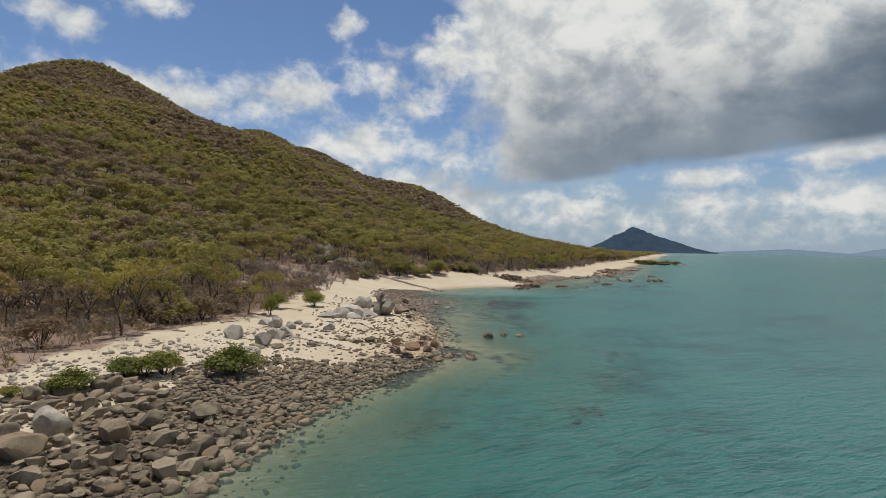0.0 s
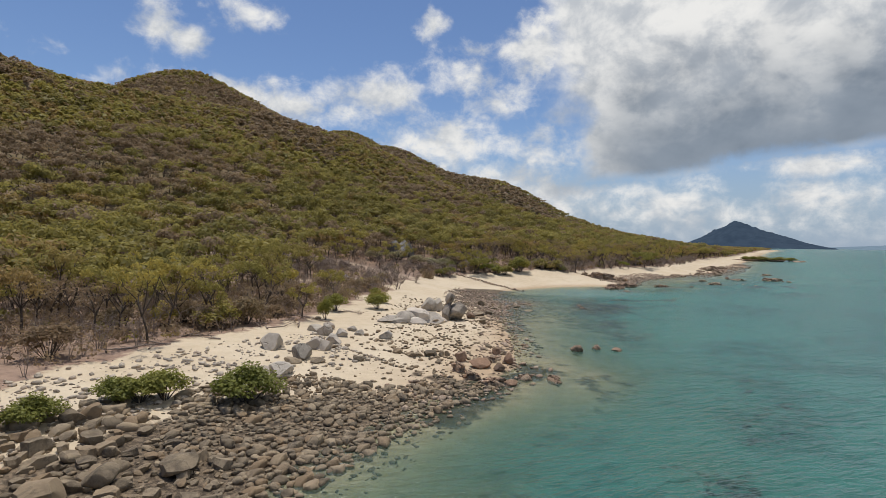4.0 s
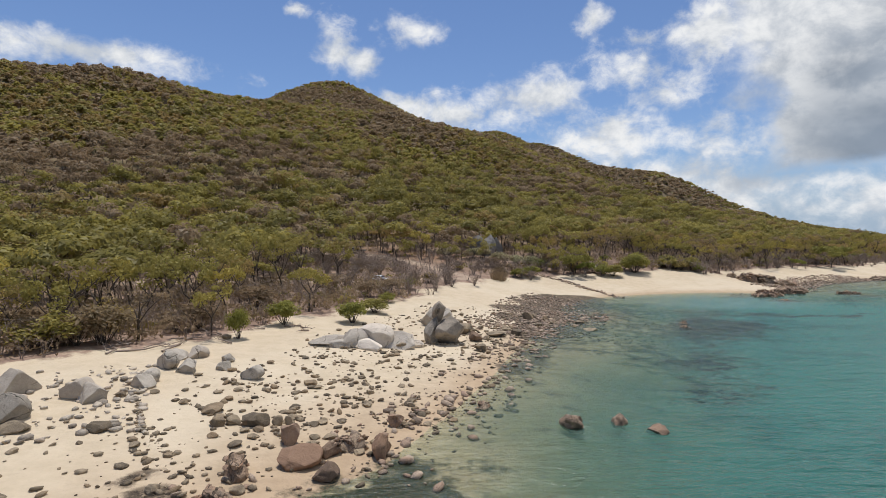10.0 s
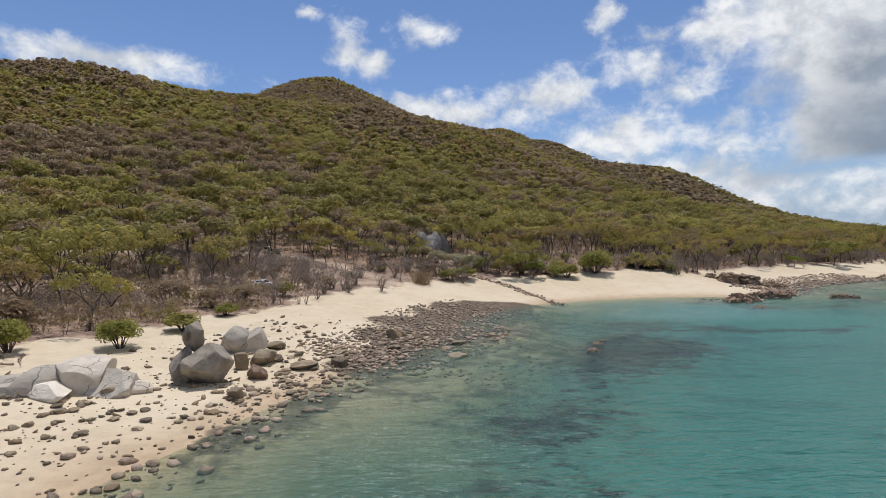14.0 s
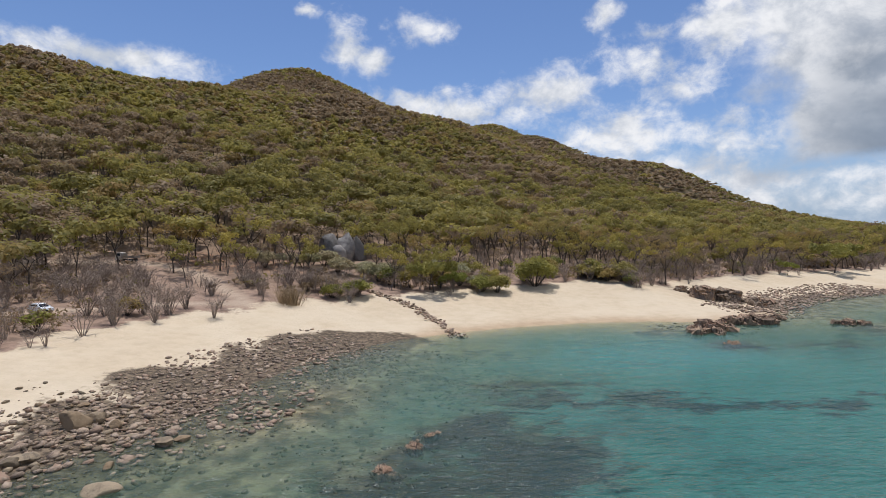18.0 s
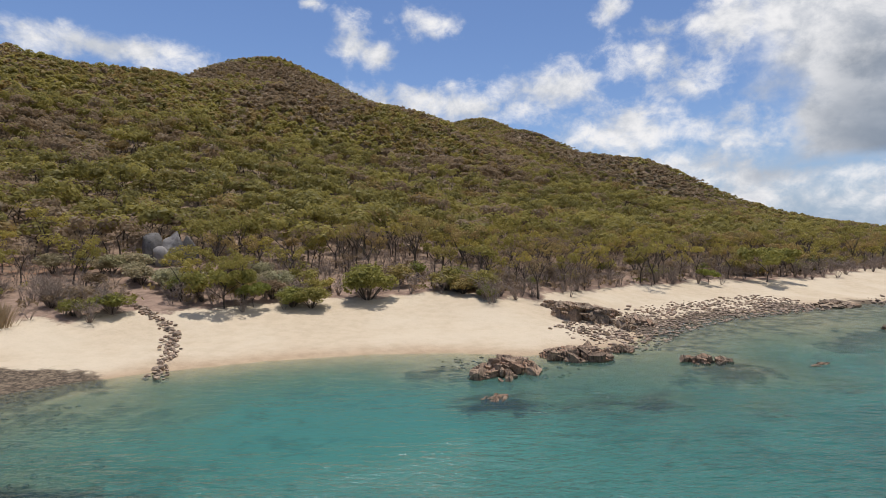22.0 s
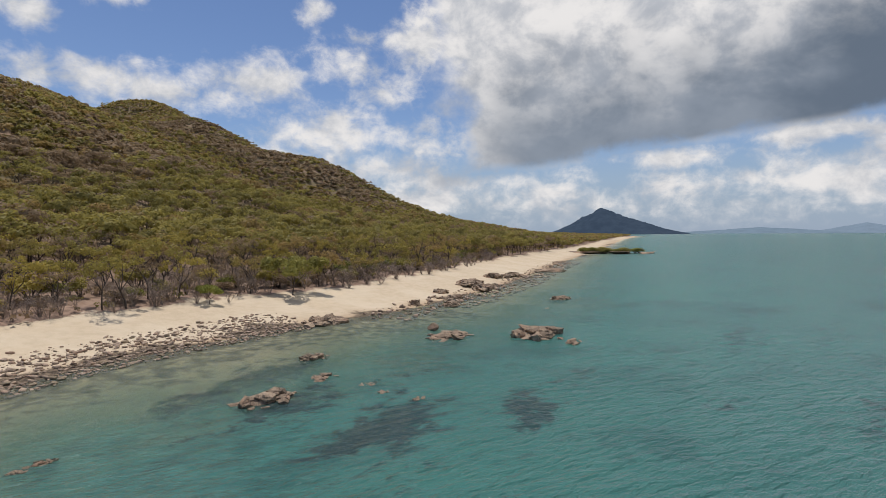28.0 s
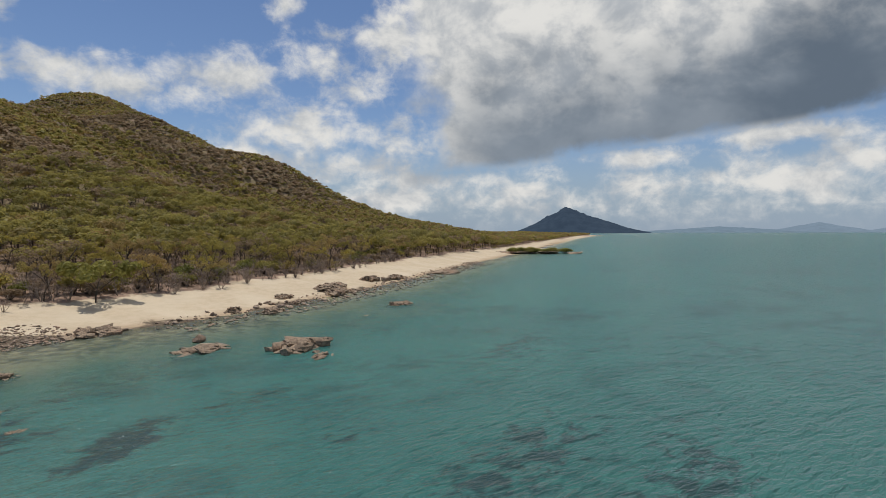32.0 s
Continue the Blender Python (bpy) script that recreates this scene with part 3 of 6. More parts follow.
def sheet(xs, ys):
    gx, gy = np.meshgrid(xs, ys)
    i = np.arange(gx.size).reshape(gx.shape)
    faces = np.stack([i[:-1, :-1], i[:-1, 1:], i[1:, 1:], i[1:, :-1]], -1).reshape(-1, 4)
    return gx.ravel(), gy.ravel(), faces


VEG_AT = [
    (-260, -300, 28), (-104, -75, 30), (-80, -42, 34), (-70, -31, 38), (-61, -23, 43), (-43, -11, 46), (-32, 15, 41), (-23, 40, 36), (-10, 74, 33), (3, 98, 28),
    (24, 110, 28), (37, 114, 31), (50, 115, 35), (60, 113, 33), (85, 133, 27), (121, 158, 28), (186, 187, 29), (228, 217, 32), (306, 284, 30), (560, 490, 24),
]
VEG_S, VEG_D = [s_at(x, y) for x, y, _ in VEG_AT], [d for _, _, d in VEG_AT]


def veg_edge(s):
    return np.interp(s, VEG_S, VEG_D)


def track_at(x, y):
    d = np.minimum(*(polyline(x, y, p)[0] for p in TRACKS))
    return d


def gap_at(x, y):
    """Distance to the gaps in the trees: round the car, the truck and the dark boulders."""
    gaps = ([(-54, 99), (-50, 97), (-22, 79)], [(-66, 144), (-60, 141), (-22, 100)], [(-18, 158), (-2, 128)])
    return np.minimum.reduce([polyline(x, y, np.array(p, float))[0] for p in gaps])


def open_ground(x, y):
    """The dry open slope behind the beach, with the track and the parked car: 1 in its middle."""
    g = np.exp(-(((x + 42) / 34) ** 2 + ((y - 116) / 22) ** 2) ** 2)
    return np.maximum(g, np.clip(1.9 - gap_at(x, y) / 3.0, 0, 1.2))


LAND_X, LAND_Y = axis(-130, 300, 2.0, -4900, 4900, 1.05), axis(-90, 270, 2.0, -4900, 4900, 1.05)
LAND_Z = height(*np.meshgrid(LAND_X, LAND_Y))


def build_land():
    x, y, faces = sheet(LAND_X, LAND_Y)
    d, s = inland(x, y)
    z = LAND_Z.ravel()
    edge = veg_edge(s) + 3.5 * wobble(x, y, 9, 4.0)
    sand = np.clip(0.5 - (d - edge) / 8, 0, 1)
    damp = np.clip(1.15 - np.clip(d, 0, None) / (5.0 + 2.4 * wobble(x, y, 6, 9.0) + 10.0 * np.exp(-np.hypot(x + 52, y + 6) ** 2 / 420)), 0, 1)
    track = np.clip(1.5 - track_at(x, y) / 1.5, 0, 1)
    red = np.clip(1.6 - np.hypot((x + 42) / 20, (y - 152) / 9), 0, 1)
    fields = {"sand": sand, "damp": damp, "reef": reef_at(x, y), "track": track, "red": red, "stony": stony_patch(x, y, d, s) * np.clip(1.0 + d / 14.0, 0.55, 1), "slope_brush": np.clip((d - edge - 50) / 90, 0, 1), "litter": np.clip((d - edge - 3) / 18, 0, 1) * (1 - 0.75 * np.clip(open_ground(x, y), 0, 1))}
    ground = new("ground", mesh_of("ground", np.stack([x, y, z], 1), faces, M_GROUND, True, fields))
    tagged(ground, "pale sand beach, brown forest floor and seabed in one sheet", "ground", kind="structure")
    x, y, faces = sheet(axis(-110, 280, 3.0, -4900, 4900, 1.08), axis(-90, 240, 3.0, -4900, 4900, 1.08))
    d, s = inland(x, y)
    keep = (d[faces] < 6).any(1)
    depth = -height(x, y, d, s)
    water = new("water", mesh_of("water", np.stack([x, y, 0 * x], 1), faces[keep], M_WATER, True, {"depth": depth, "reef": reef_at(x, y), "calm": np.exp(-(((x - 34) / 26) ** 2 + ((y - 92) / 19) ** 2) ** 1.5)}))
    tagged(water, "clear turquoise sea with small ripples and dark reefs", "sea", kind="structure")


build_land()


# ---------------------------------------------------------------- helpers for things
def part(name, mesh, parent, label=""):
    ob = new(name, mesh)
    ob.parent = parent
    if label:
        tagged(ob, label)
    return ob


def thing(name, x, y, z, turn, label, category, group="", kind=""):
    ob = new(name)
    ob.location, ob.rotation_euler = (x, y, z), (0, 0, turn)
    return tagged(ob, label, category, group, kind)


def tube(points, radii, sides=5):
    """A tapered tube along points: verts and quads."""
    points = np.asarray(points, float)
    ways = np.gradient(points, axis=0)
    ways /= np.linalg.norm(ways, axis=1)[:, None] + 1e-9
    side = np.cross(ways, (0.31, 0.94, 0.12))
    side /= np.linalg.norm(side, axis=1)[:, None] + 1e-9
    other = np.cross(ways, side)
    a = np.arange(sides) * 2 * np.pi / sides
    r = np.asarray(radii, float)[:, None, None]
    verts = points[:, None] + r * (np.cos(a)[None, :, None] * side[:, None] + np.sin(a)[None, :, None] * other[:, None])
    i = np.arange(len(points) * sides).reshape(len(points), sides)
    j = np.roll(i, -1, axis=1)
    faces = np.stack([i[:-1], j[:-1], j[1:], i[1:]], -1).reshape(-1, 4)
    return verts.reshape(-1, 3), faces


def merged(pieces):
    verts, faces, n = [], [], 0
    for v, f in pieces:
        verts.append(v), faces.append(f + n)
        n += len(v)
    return np.concatenate(verts), np.concatenate(faces)


def leaves(rng, centres, spread, size, lean=0.35, long=1.6, flat=0.45):
    """Small four-cornered leaf sprays round centres, facing up and out."""
    n = len(centres)
    off = rng.normal(size=(n, 3))
    off /= np.linalg.norm(off, axis=1)[:, None]
    off *= (rng.random((n, 1)) ** 0.4) * spread * np.array([1.0, 1.0, flat])
    c = centres + off
    normal = off / (np.linalg.norm(off, axis=1)[:, None] + 1e-6) * lean + rng.normal(size=(n, 3)) * 0.42 + (0, 0, 0.75)
    normal /= np.linalg.norm(normal, axis=1)[:, None]
    u = np.cross(normal, rng.normal(size=(n, 3)))
    u /= np.linalg.norm(u, axis=1)[:, None] + 1e-9
    v = np.cross(normal, u)
    s = size * (0.6 + 0.8 * rng.random((n, 1)))
    u, v = u * s * long * 0.5, v * s * 0.5
    bend = normal * s * 0.18
    verts = np.stack([c - u, c - v + bend, c + u, c + v + bend], 1).reshape(-1, 3)
    return verts, np.arange(4 * n).reshape(-1, 4)


def skeleton_of(rng, tall, limbs, sides, thick, lean=0.5, rise=0.35):
    """Trunk and limbs of a tree that forks low; returns tubes and the limbs' ends."""
    fork = tall * (0.30 + 0.16 * rng.random())
    sway = rng.normal(size=2) * tall * 0.05
    base = [(0, 0, -0.3), (sway[0] * 0.3, sway[1] * 0.3, fork * 0.5), (sway[0], sway[1], fork)]
    trunk = [tube(base, (thick * 1.25, thick * 0.95, thick * 0.8), sides)]
    ends, arms = [], []
    for k in range(limbs):
        a = 2 * np.pi * (k + rng.random() * 0.7) / limbs
        out = tall * lean * (0.45 + 0.6 * rng.random())
        top = tall * (0.62 + 0.3 * rng.random())
        p0 = np.array([sway[0], sway[1], fork * (0.8 + 0.2 * rng.random())])
        p3 = np.array([sway[0] + out * math.cos(a), sway[1] + out * math.sin(a), top])
        p1 = p0 + (p3 - p0) * (rise, rise, 0.42) + rng.normal(size=3) * 0.2
        p2 = p0 + (p3 - p0) * (0.72, 0.72, 0.75) + rng.normal(size=3) * 0.25
        arms.append(tube([p0, p1, p2, p3], (thick * 0.62, thick * 0.45, thick * 0.3, thick * 0.12), sides))
        ends.append(p3), ends.append(p2 * 0.5 + p3 * 0.5)
        for _ in range(2):
            tip = p2 + np.array([rng.normal() * 0.16, rng.normal() * 0.16, 0.10 + 0.12 * rng.random()]) * tall
            arms.append(tube([p2, (p2 + tip) / 2 + rng.normal(size=3) * 0.1, tip], (thick * 0.28, thick * 0.18, thick * 0.07), max(3, sides - 2)))
            ends.append(tip)
    return trunk, arms, np.array(ends)


def puffs(rng, centres, radius, per, size, low=-0.25, jitter=0.38, long=1.35, deep=0.75, corners=4, lift=0.15):
    """Rounded tufts of leaf sprays: each tuft a ragged dome whose sprays face outwards."""
    c = np.repeat(np.asarray(centres, float), per, axis=0)
    r = np.repeat(np.broadcast_to(np.asarray(radius, float), (len(centres),)), per)[:, None]
    n = len(c)
    a, z = rng.random(n) * 2 * np.pi, low + (1 - low) * rng.random(n)
    flat = np.sqrt(1 - z * z)
    way = np.stack([flat * np.cos(a), flat * np.sin(a), z], 1)
    c = c + way * r * (0.55 + 0.5 * rng.random((n, 1)) ** 0.6) * (1, 1, deep)
    normal = way + rng.normal(size=(n, 3)) * jitter + (0, 0, lift)
    normal /= np.linalg.norm(normal, axis=1)[:, None]
    u = np.cross(normal, rng.normal(size=(n, 3)))
    u /= np.linalg.norm(u, axis=1)[:, None] + 1e-9
    v = np.cross(normal, u)
    s = size * (0.6 + 0.8 * rng.random((n, 1)))
    u, v = u * s * long * 0.5, v * s * 0.5
    if corners == 3:
        verts = np.stack([c - u * 0.9 - v, c + u * 0.9 - v * 0.7, c + v * 1.5 - normal * s * 0.1], 1).reshape(-1, 3)
    else:
        verts = np.stack([c - u, c - v + normal * s * 0.12, c + u, c + v + normal * s * 0.12], 1).reshape(-1, 3)
    return verts, np.arange(corners * n).reshape(-1, corners)


def gum_tree(seed, tall, per, size, mat, puff=0.95, lean=0.42):
    """Trunk and crown meshes of one slender, open-crowned tree."""
    rng = np.random.default_rng(seed)
    trunk, arms, ends = skeleton_of(rng, tall, 4 + seed % 2, 6, tall * 0.012 + 0.035, lean)
    wood = mesh_of("trunk", *merged(trunk + arms), M_BARK, True)
    clumps = ends[rng.random(len(ends)) < 0.8] + (0, 0, 0.1)
    crown = mesh_of("crown", *puffs(rng, clumps, puff * (0.7 + 0.6 * rng.random(len(clumps))), per, size, -0.6, 0.6, 1.7), mat)
    return wood, crown


def bare_shrub(seed, tall, stems, sides=3, twigs=2):
    """A leafless multi-stemmed shrub."""
    rng = np.random.default_rng(seed)
    pieces = []
    for k in range(stems):
        a, out = 2 * np.pi * rng.random(), tall * (0.15 + 0.35 * rng.random())
        top = np.array([out * math.cos(a), out * math.sin(a), tall * (0.6 + 0.4 * rng.random())])
        mid = top * (0.45, 0.45, 0.5) + rng.normal(size=3) * 0.12
        pieces.append(tube([(0.1 * math.cos(a), 0.1 * math.sin(a), -0.2), mid, top], (0.06, 0.04, 0.012), sides))
        for _ in range(4):
            p = mid + (top - mid) * rng.random()
            tip = p + np.array([rng.normal() * 0.22, rng.normal() * 0.22, 0.10 + 0.22 * rng.random()]) * tall
            pieces.append(tube([p, tip], (0.028, 0.008), sides))
            for _ in range(twigs):
                q = p + (tip - p) * (0.3 + 0.6 * rng.random())
                pieces.append(tube([q, q + rng.normal(size=3) * (0.12, 0.12, 0.08) * tall + (0, 0, 0.08 * tall)], (0.016, 0.006), sides))
    return merged(pieces)


def rock_mesh(name, seed, mat, detail=3, facets=5, rough=0.16, flat=0.7):
    """One stone of unit width: a ball cut by random planes, then worn."""
    rng = np.random.default_rng(seed)
    bm = bmesh.new()
    bmesh.ops.create_icosphere(bm, subdivisions=detail, radius=0.5)
    cuts = []
    for _ in range(facets):
        n = rng.normal(size=3)
        cuts.append((Vector(n / np.linalg.norm(n)), 0.25 + 0.15 * rng.random()))
    shift = Vector(rng.random(3) * 50)
    for v in bm.verts:
        p = v.co.copy()
        for n, far in cuts:
            over = p.dot(n) - far
            if over > 0:
                p -= n * over * 0.96
        p *= 1 + rough * noise.fractal(p * 3.1 + shift, 1.0, 2.0, 3) + rough * 0.8 * noise.noise(p * 1.5 + shift)
        p.z *= flat
        v.co = p
    me = bpy.data.meshes.new(name)
    bm.to_mesh(me)
    bm.free()
    me.materials.append(mat)
    me.polygons.foreach_set("use_smooth", np.full(len(me.polygons), True))
    if detail > 1:
        me.set_sharp_from_angle(angle=radians(34))
    return me


def arrays_of(me):
    v = np.empty(len(me.vertices) * 3, np.float32)
    me.vertices.foreach_get("co", v)
    f = np.empty(len(me.loops), np.int32)
    me.loops.foreach_get("vertex_index", f)
    return v.reshape(-1, 3), f.reshape(len(me.polygons), -1)


def scattered(shapes, x, y, z, size, turn, stretch, pick, tilt=None):
    """Many copies of few shapes as arrays: verts, faces and the copy's number for each vertex."""
    out_v, out_f, out_n, n = [], [], [], 0
    for k, (v, f) in enumerate(shapes):
        idx = np.flatnonzero(pick == k)
        if not len(idx):
            continue
        c, s = np.cos(turn[idx])[:, None], np.sin(turn[idx])[:, None]
        px, py, pz = (v[None, :, a] * stretch[idx, a][:, None] * size[idx][:, None] for a in range(3))
        if tilt is not None:
            t = tilt[idx][:, None]
            px, pz = px * np.cos(t) - pz * np.sin(t), px * np.sin(t) + pz * np.cos(t)
        w = np.stack([px * c - py * s + x[idx][:, None], px * s + py * c + y[idx][:, None], pz + z[idx][:, None]], -1)
        base = n + np.arange(len(idx))[:, None, None] * len(v)
        out_v.append(w.reshape(-1, 3)), out_f.append((f[None] + base).reshape(-1, f.shape[1])), out_n.append(np.repeat(idx, len(v)))
        n += len(idx) * len(v)
    return np.concatenate(out_v), np.concatenate(out_f), np.concatenate(out_n)


# ---------------------------------------------------------------- distance
def mountain(name, peak_bearing, far, rise, half_left, half_right, colour, haze_glow, label, seed):
    """A far mountain as a solid ridge with folded flanks."""
    rng = np.random.default_rng(seed)
    a = radians(peak_bearing)
    bm_x, bm_y = far * math.sin(a), far * math.cos(a)
    u, v = np.meshgrid(np.linspace(-1, 1, 90), np.linspace(-1, 1, 24))
    wide = np.where(u < 0, half_left, half_right)
    shape = np.clip(1 - np.abs(u) ** 0.92, 0, 1) ** 1.12 * np.clip(1 - v**2, 0, 1)
    fold = 1 + (0.10 * wobble(u * 60, v * 60, 9, rng.random() * 9) + 0.05 * wobble(u * 60, v * 60, 3, rng.random() * 9)) * np.clip(np.abs(u) * 4, 0.1, 1)
    z = rise * shape * fold + 7 * (np.abs(u) < 0.995) * (np.abs(v) < 0.9) - 1
    x, y = u * wide, v * far * 0.12
    wx, wy = bm_x + x * math.cos(a) + y * math.sin(a), bm_y - x * math.sin(a) + y * math.cos(a)
    i = np.arange(u.size).reshape(u.shape)
    faces = np.stack([i[:-1, :-1], i[:-1, 1:], i[1:, 1:], i[1:, :-1]], -1).reshape(-1, 4)
    m, w = material(name + "_woods")
    place = w.node("NewGeometry").outputs["Position"]
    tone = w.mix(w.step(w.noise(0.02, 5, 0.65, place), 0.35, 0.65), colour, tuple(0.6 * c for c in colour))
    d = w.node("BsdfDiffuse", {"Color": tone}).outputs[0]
    # air haze painted in: the slopes emit a faint blue of their own
    e = w.node("Emission", {"Color": haze_glow, "Strength": 1.0}).outputs[0]
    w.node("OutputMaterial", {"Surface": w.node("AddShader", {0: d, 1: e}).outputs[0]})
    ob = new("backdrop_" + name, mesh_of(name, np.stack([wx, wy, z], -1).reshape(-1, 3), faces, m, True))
    return tagged(ob, label, "mountain", kind="structure")


# second colour of each row: distance haze, put in as bluish emission
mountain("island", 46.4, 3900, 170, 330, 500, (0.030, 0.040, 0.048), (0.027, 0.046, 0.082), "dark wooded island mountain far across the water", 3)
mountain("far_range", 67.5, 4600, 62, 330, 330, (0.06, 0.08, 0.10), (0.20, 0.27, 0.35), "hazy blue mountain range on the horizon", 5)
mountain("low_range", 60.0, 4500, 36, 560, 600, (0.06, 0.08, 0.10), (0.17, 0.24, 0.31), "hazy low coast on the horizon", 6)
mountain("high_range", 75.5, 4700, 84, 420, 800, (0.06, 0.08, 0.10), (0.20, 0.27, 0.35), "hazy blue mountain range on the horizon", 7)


# ---------------------------------------------------------------- woods
def clear_of(x, y):
    """True where no track, beach or outcrop keeps trees away."""
    d, s = inland(x, y)
    free = d > veg_edge(s) + 1.0 + 4 * wobble(x, y, 9, 4.0)
    free &= (track_at(x, y) > 3.2) & (gap_at(x, y) > 2.4)
    free &= np.hypot((x + 16) / 12, (y - 156) / 13) > 1
    return free, d, s


def spots(rng, low, high, gap):
    gx, gy = np.meshgrid(np.arange(low[0], high[0], gap), np.arange(low[1], high[1], gap))
    x, y = gx.ravel() + rng.uniform(-0.48, 0.48, gx.size) * gap, gy.ravel() + rng.uniform(-0.48, 0.48, gx.size) * gap
    return x, y


def on_sheet(x, y):
    """Height of the ground sheet between its corners."""
    i, j = np.clip(np.searchsorted(LAND_X, x) - 1, 0, len(LAND_X) - 2), np.clip(np.searchsorted(LAND_Y, y) - 1, 0, len(LAND_Y) - 2)
    u, v = (x - LAND_X[i]) / (LAND_X[i + 1] - LAND_X[i]), (y - LAND_Y[j]) / (LAND_Y[j + 1] - LAND_Y[j])
    h = LAND_Z
    return (h[j, i] * (1 - u) + h[j, i + 1] * u) * (1 - v) + (h[j + 1, i] * (1 - u) + h[j + 1, i + 1] * u) * v


def faces_bay(x, y, z):
    """Slopes that lie open to the bay; those behind the ridges carry no trees."""
    seen = np.zeros(x.shape, bool)
    for bx, by in ((-85, -95), (0, 0), (60, 40), (140, 40)):
        clear = np.ones(x.shape, bool)
        for t in np.linspace(0.25, 0.90, 22):
            clear &= height(bx + (x - bx) * t, by + (y - by) * t) < 18 + (z + 16 - 18) * t
        seen |= clear
    return seen


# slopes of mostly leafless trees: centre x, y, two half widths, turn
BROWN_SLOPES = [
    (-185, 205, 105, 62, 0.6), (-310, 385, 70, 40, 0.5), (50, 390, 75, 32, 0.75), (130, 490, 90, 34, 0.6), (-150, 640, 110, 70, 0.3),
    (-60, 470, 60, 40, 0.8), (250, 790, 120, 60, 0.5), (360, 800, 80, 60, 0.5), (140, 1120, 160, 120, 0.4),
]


def build_woods():
    rng = np.random.default_rng(11)
    kinds = [gum_tree(20 + k, (9.0, 7.6, 10.0, 7.0, 8.6, 10.5)[k], (62, 54, 66, 20, 56, 22)[k], 0.225, M_DRY_LEAF if k in (3, 5) else M_LEAF, 0.9) for k in range(6)]
    near_low, near_high = (-150, -40), (270, 330)
    x, y = spots(rng, near_low, near_high, 6.5)
    free, d, s = clear_of(x, y)
    edge = veg_edge(s)
    patchy = wobble(x, y, 26, 7.0) + 0.35 * rng.normal(size=x.size) - 2.3 * open_ground(x, y)
    front = (s < s_at(-10, 74)) & (d < edge + 26)
    use = free & (patchy > -0.9 + 1.0 * (d < edge + 20) + 0.35 * front) & (d < 300)
    x, y, d, s = x[use], y[use], d[use], s[use]
    z = height(x, y, d)
    close = np.argsort(d + 25 * rng.random(d.size))[:300]
    seen = np.zeros(d.size, bool)
    seen[close] = True
    protos = []
    for n, (wood, crown) in enumerate(kinds):
        label = "slender half-bare tree with sparse brown leaves" if n in (3, 5) else "slender gum tree with an open yellow-green crown"
        root = thing("gum_tree", 0, 0, 0, 0, label, "tree", "gum trees behind the beach")
        part("trunk", wood, root), part("crown", crown, root)
        protos.append(root)
    used = set()
    for n, i in enumerate(close):
        k = n % 6
        m = Matrix.LocRotScale((x[i], y[i], z[i]), Euler((0, 0, rng.random() * 6.3)), None)
        size = 0.88 + 0.5 * rng.random()
        if k not in used:
            used.add(k)
            ob = protos[k]
            ob.matrix_basis = m
        else:
            ob = copy_thing(protos[k], m)
        ob.scale = (size * (0.9 + 0.25 * rng.random()), size, size * (0.9 + 0.2 * rng.random()))
    # the middle distance: fewer, larger leaf sprays
    mx, my = x[~seen], y[~seen]
    fx, fy = spots(rng, (-300, -60), (470, 470), 7.2)
    free, fd, fs = clear_of(fx, fy)
    inside = (fx > near_low[0]) & (fx < near_high[0]) & (fy > near_low[1]) & (fy < near_high[1]) & (fd < 300)
    use = free & ~inside & (fd < 240) & (wobble(fx, fy, 26, 7.0) + 0.4 * rng.normal(size=fx.size) > -1.0)
    mx, my = np.r_[mx, fx[use]], np.r_[my, fy[use]]
    mz = on_sheet(mx, my)
    shapes, wood = [], []
    for k in range(7):
        r = np.random.default_rng(60 + k)
        trunk, arms, ends = skeleton_of(r, 9.4, 3, 3, 0.16, 0.36)
        wood.append(merged(trunk + arms[:6:3]))
        c = ends[ends[:, 2] > 5.6]
        c = c[r.random(len(c)) < 0.85][:8]
        shapes.append(puffs(r, c, 1.8 * (0.75 + 0.5 * r.random(len(c))), 36, 0.60, -0.25, 0.2, 1.2, 0.72, 3, 0.45))

    def tones(px, py):
        return np.clip(0.45 + 0.24 * wobble(px, py, 60, 8.0) + 0.20 * rng.normal(size=px.size), 0, 0.999)

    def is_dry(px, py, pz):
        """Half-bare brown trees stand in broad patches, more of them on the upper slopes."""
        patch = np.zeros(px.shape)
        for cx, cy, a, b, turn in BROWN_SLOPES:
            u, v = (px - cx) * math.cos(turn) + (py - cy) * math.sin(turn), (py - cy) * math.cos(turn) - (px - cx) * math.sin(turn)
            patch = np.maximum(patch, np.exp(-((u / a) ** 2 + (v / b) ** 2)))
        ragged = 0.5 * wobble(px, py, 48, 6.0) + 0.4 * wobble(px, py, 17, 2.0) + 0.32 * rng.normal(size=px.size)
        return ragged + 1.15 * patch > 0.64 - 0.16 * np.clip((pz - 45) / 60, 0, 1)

    n = mx.size
    size, turn = 0.80 + 0.6 * rng.random(n), rng.random(n) * 6.3
    stretch = np.stack([0.9 + 0.3 * rng.random(n), 0.9 + 0.3 * rng.random(n), 0.8 + 0.35 * rng.random(n)], 1)
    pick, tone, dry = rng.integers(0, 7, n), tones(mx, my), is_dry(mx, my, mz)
    v, f, who = scattered(wood, mx, my, mz, size, turn, stretch, pick)
    tagged(new("hillside_trunks", mesh_of("hillside_trunks", v, f, M_BARK, True)), "grey-brown trunks of the wooded hillside", "trunks", kind="stuff")
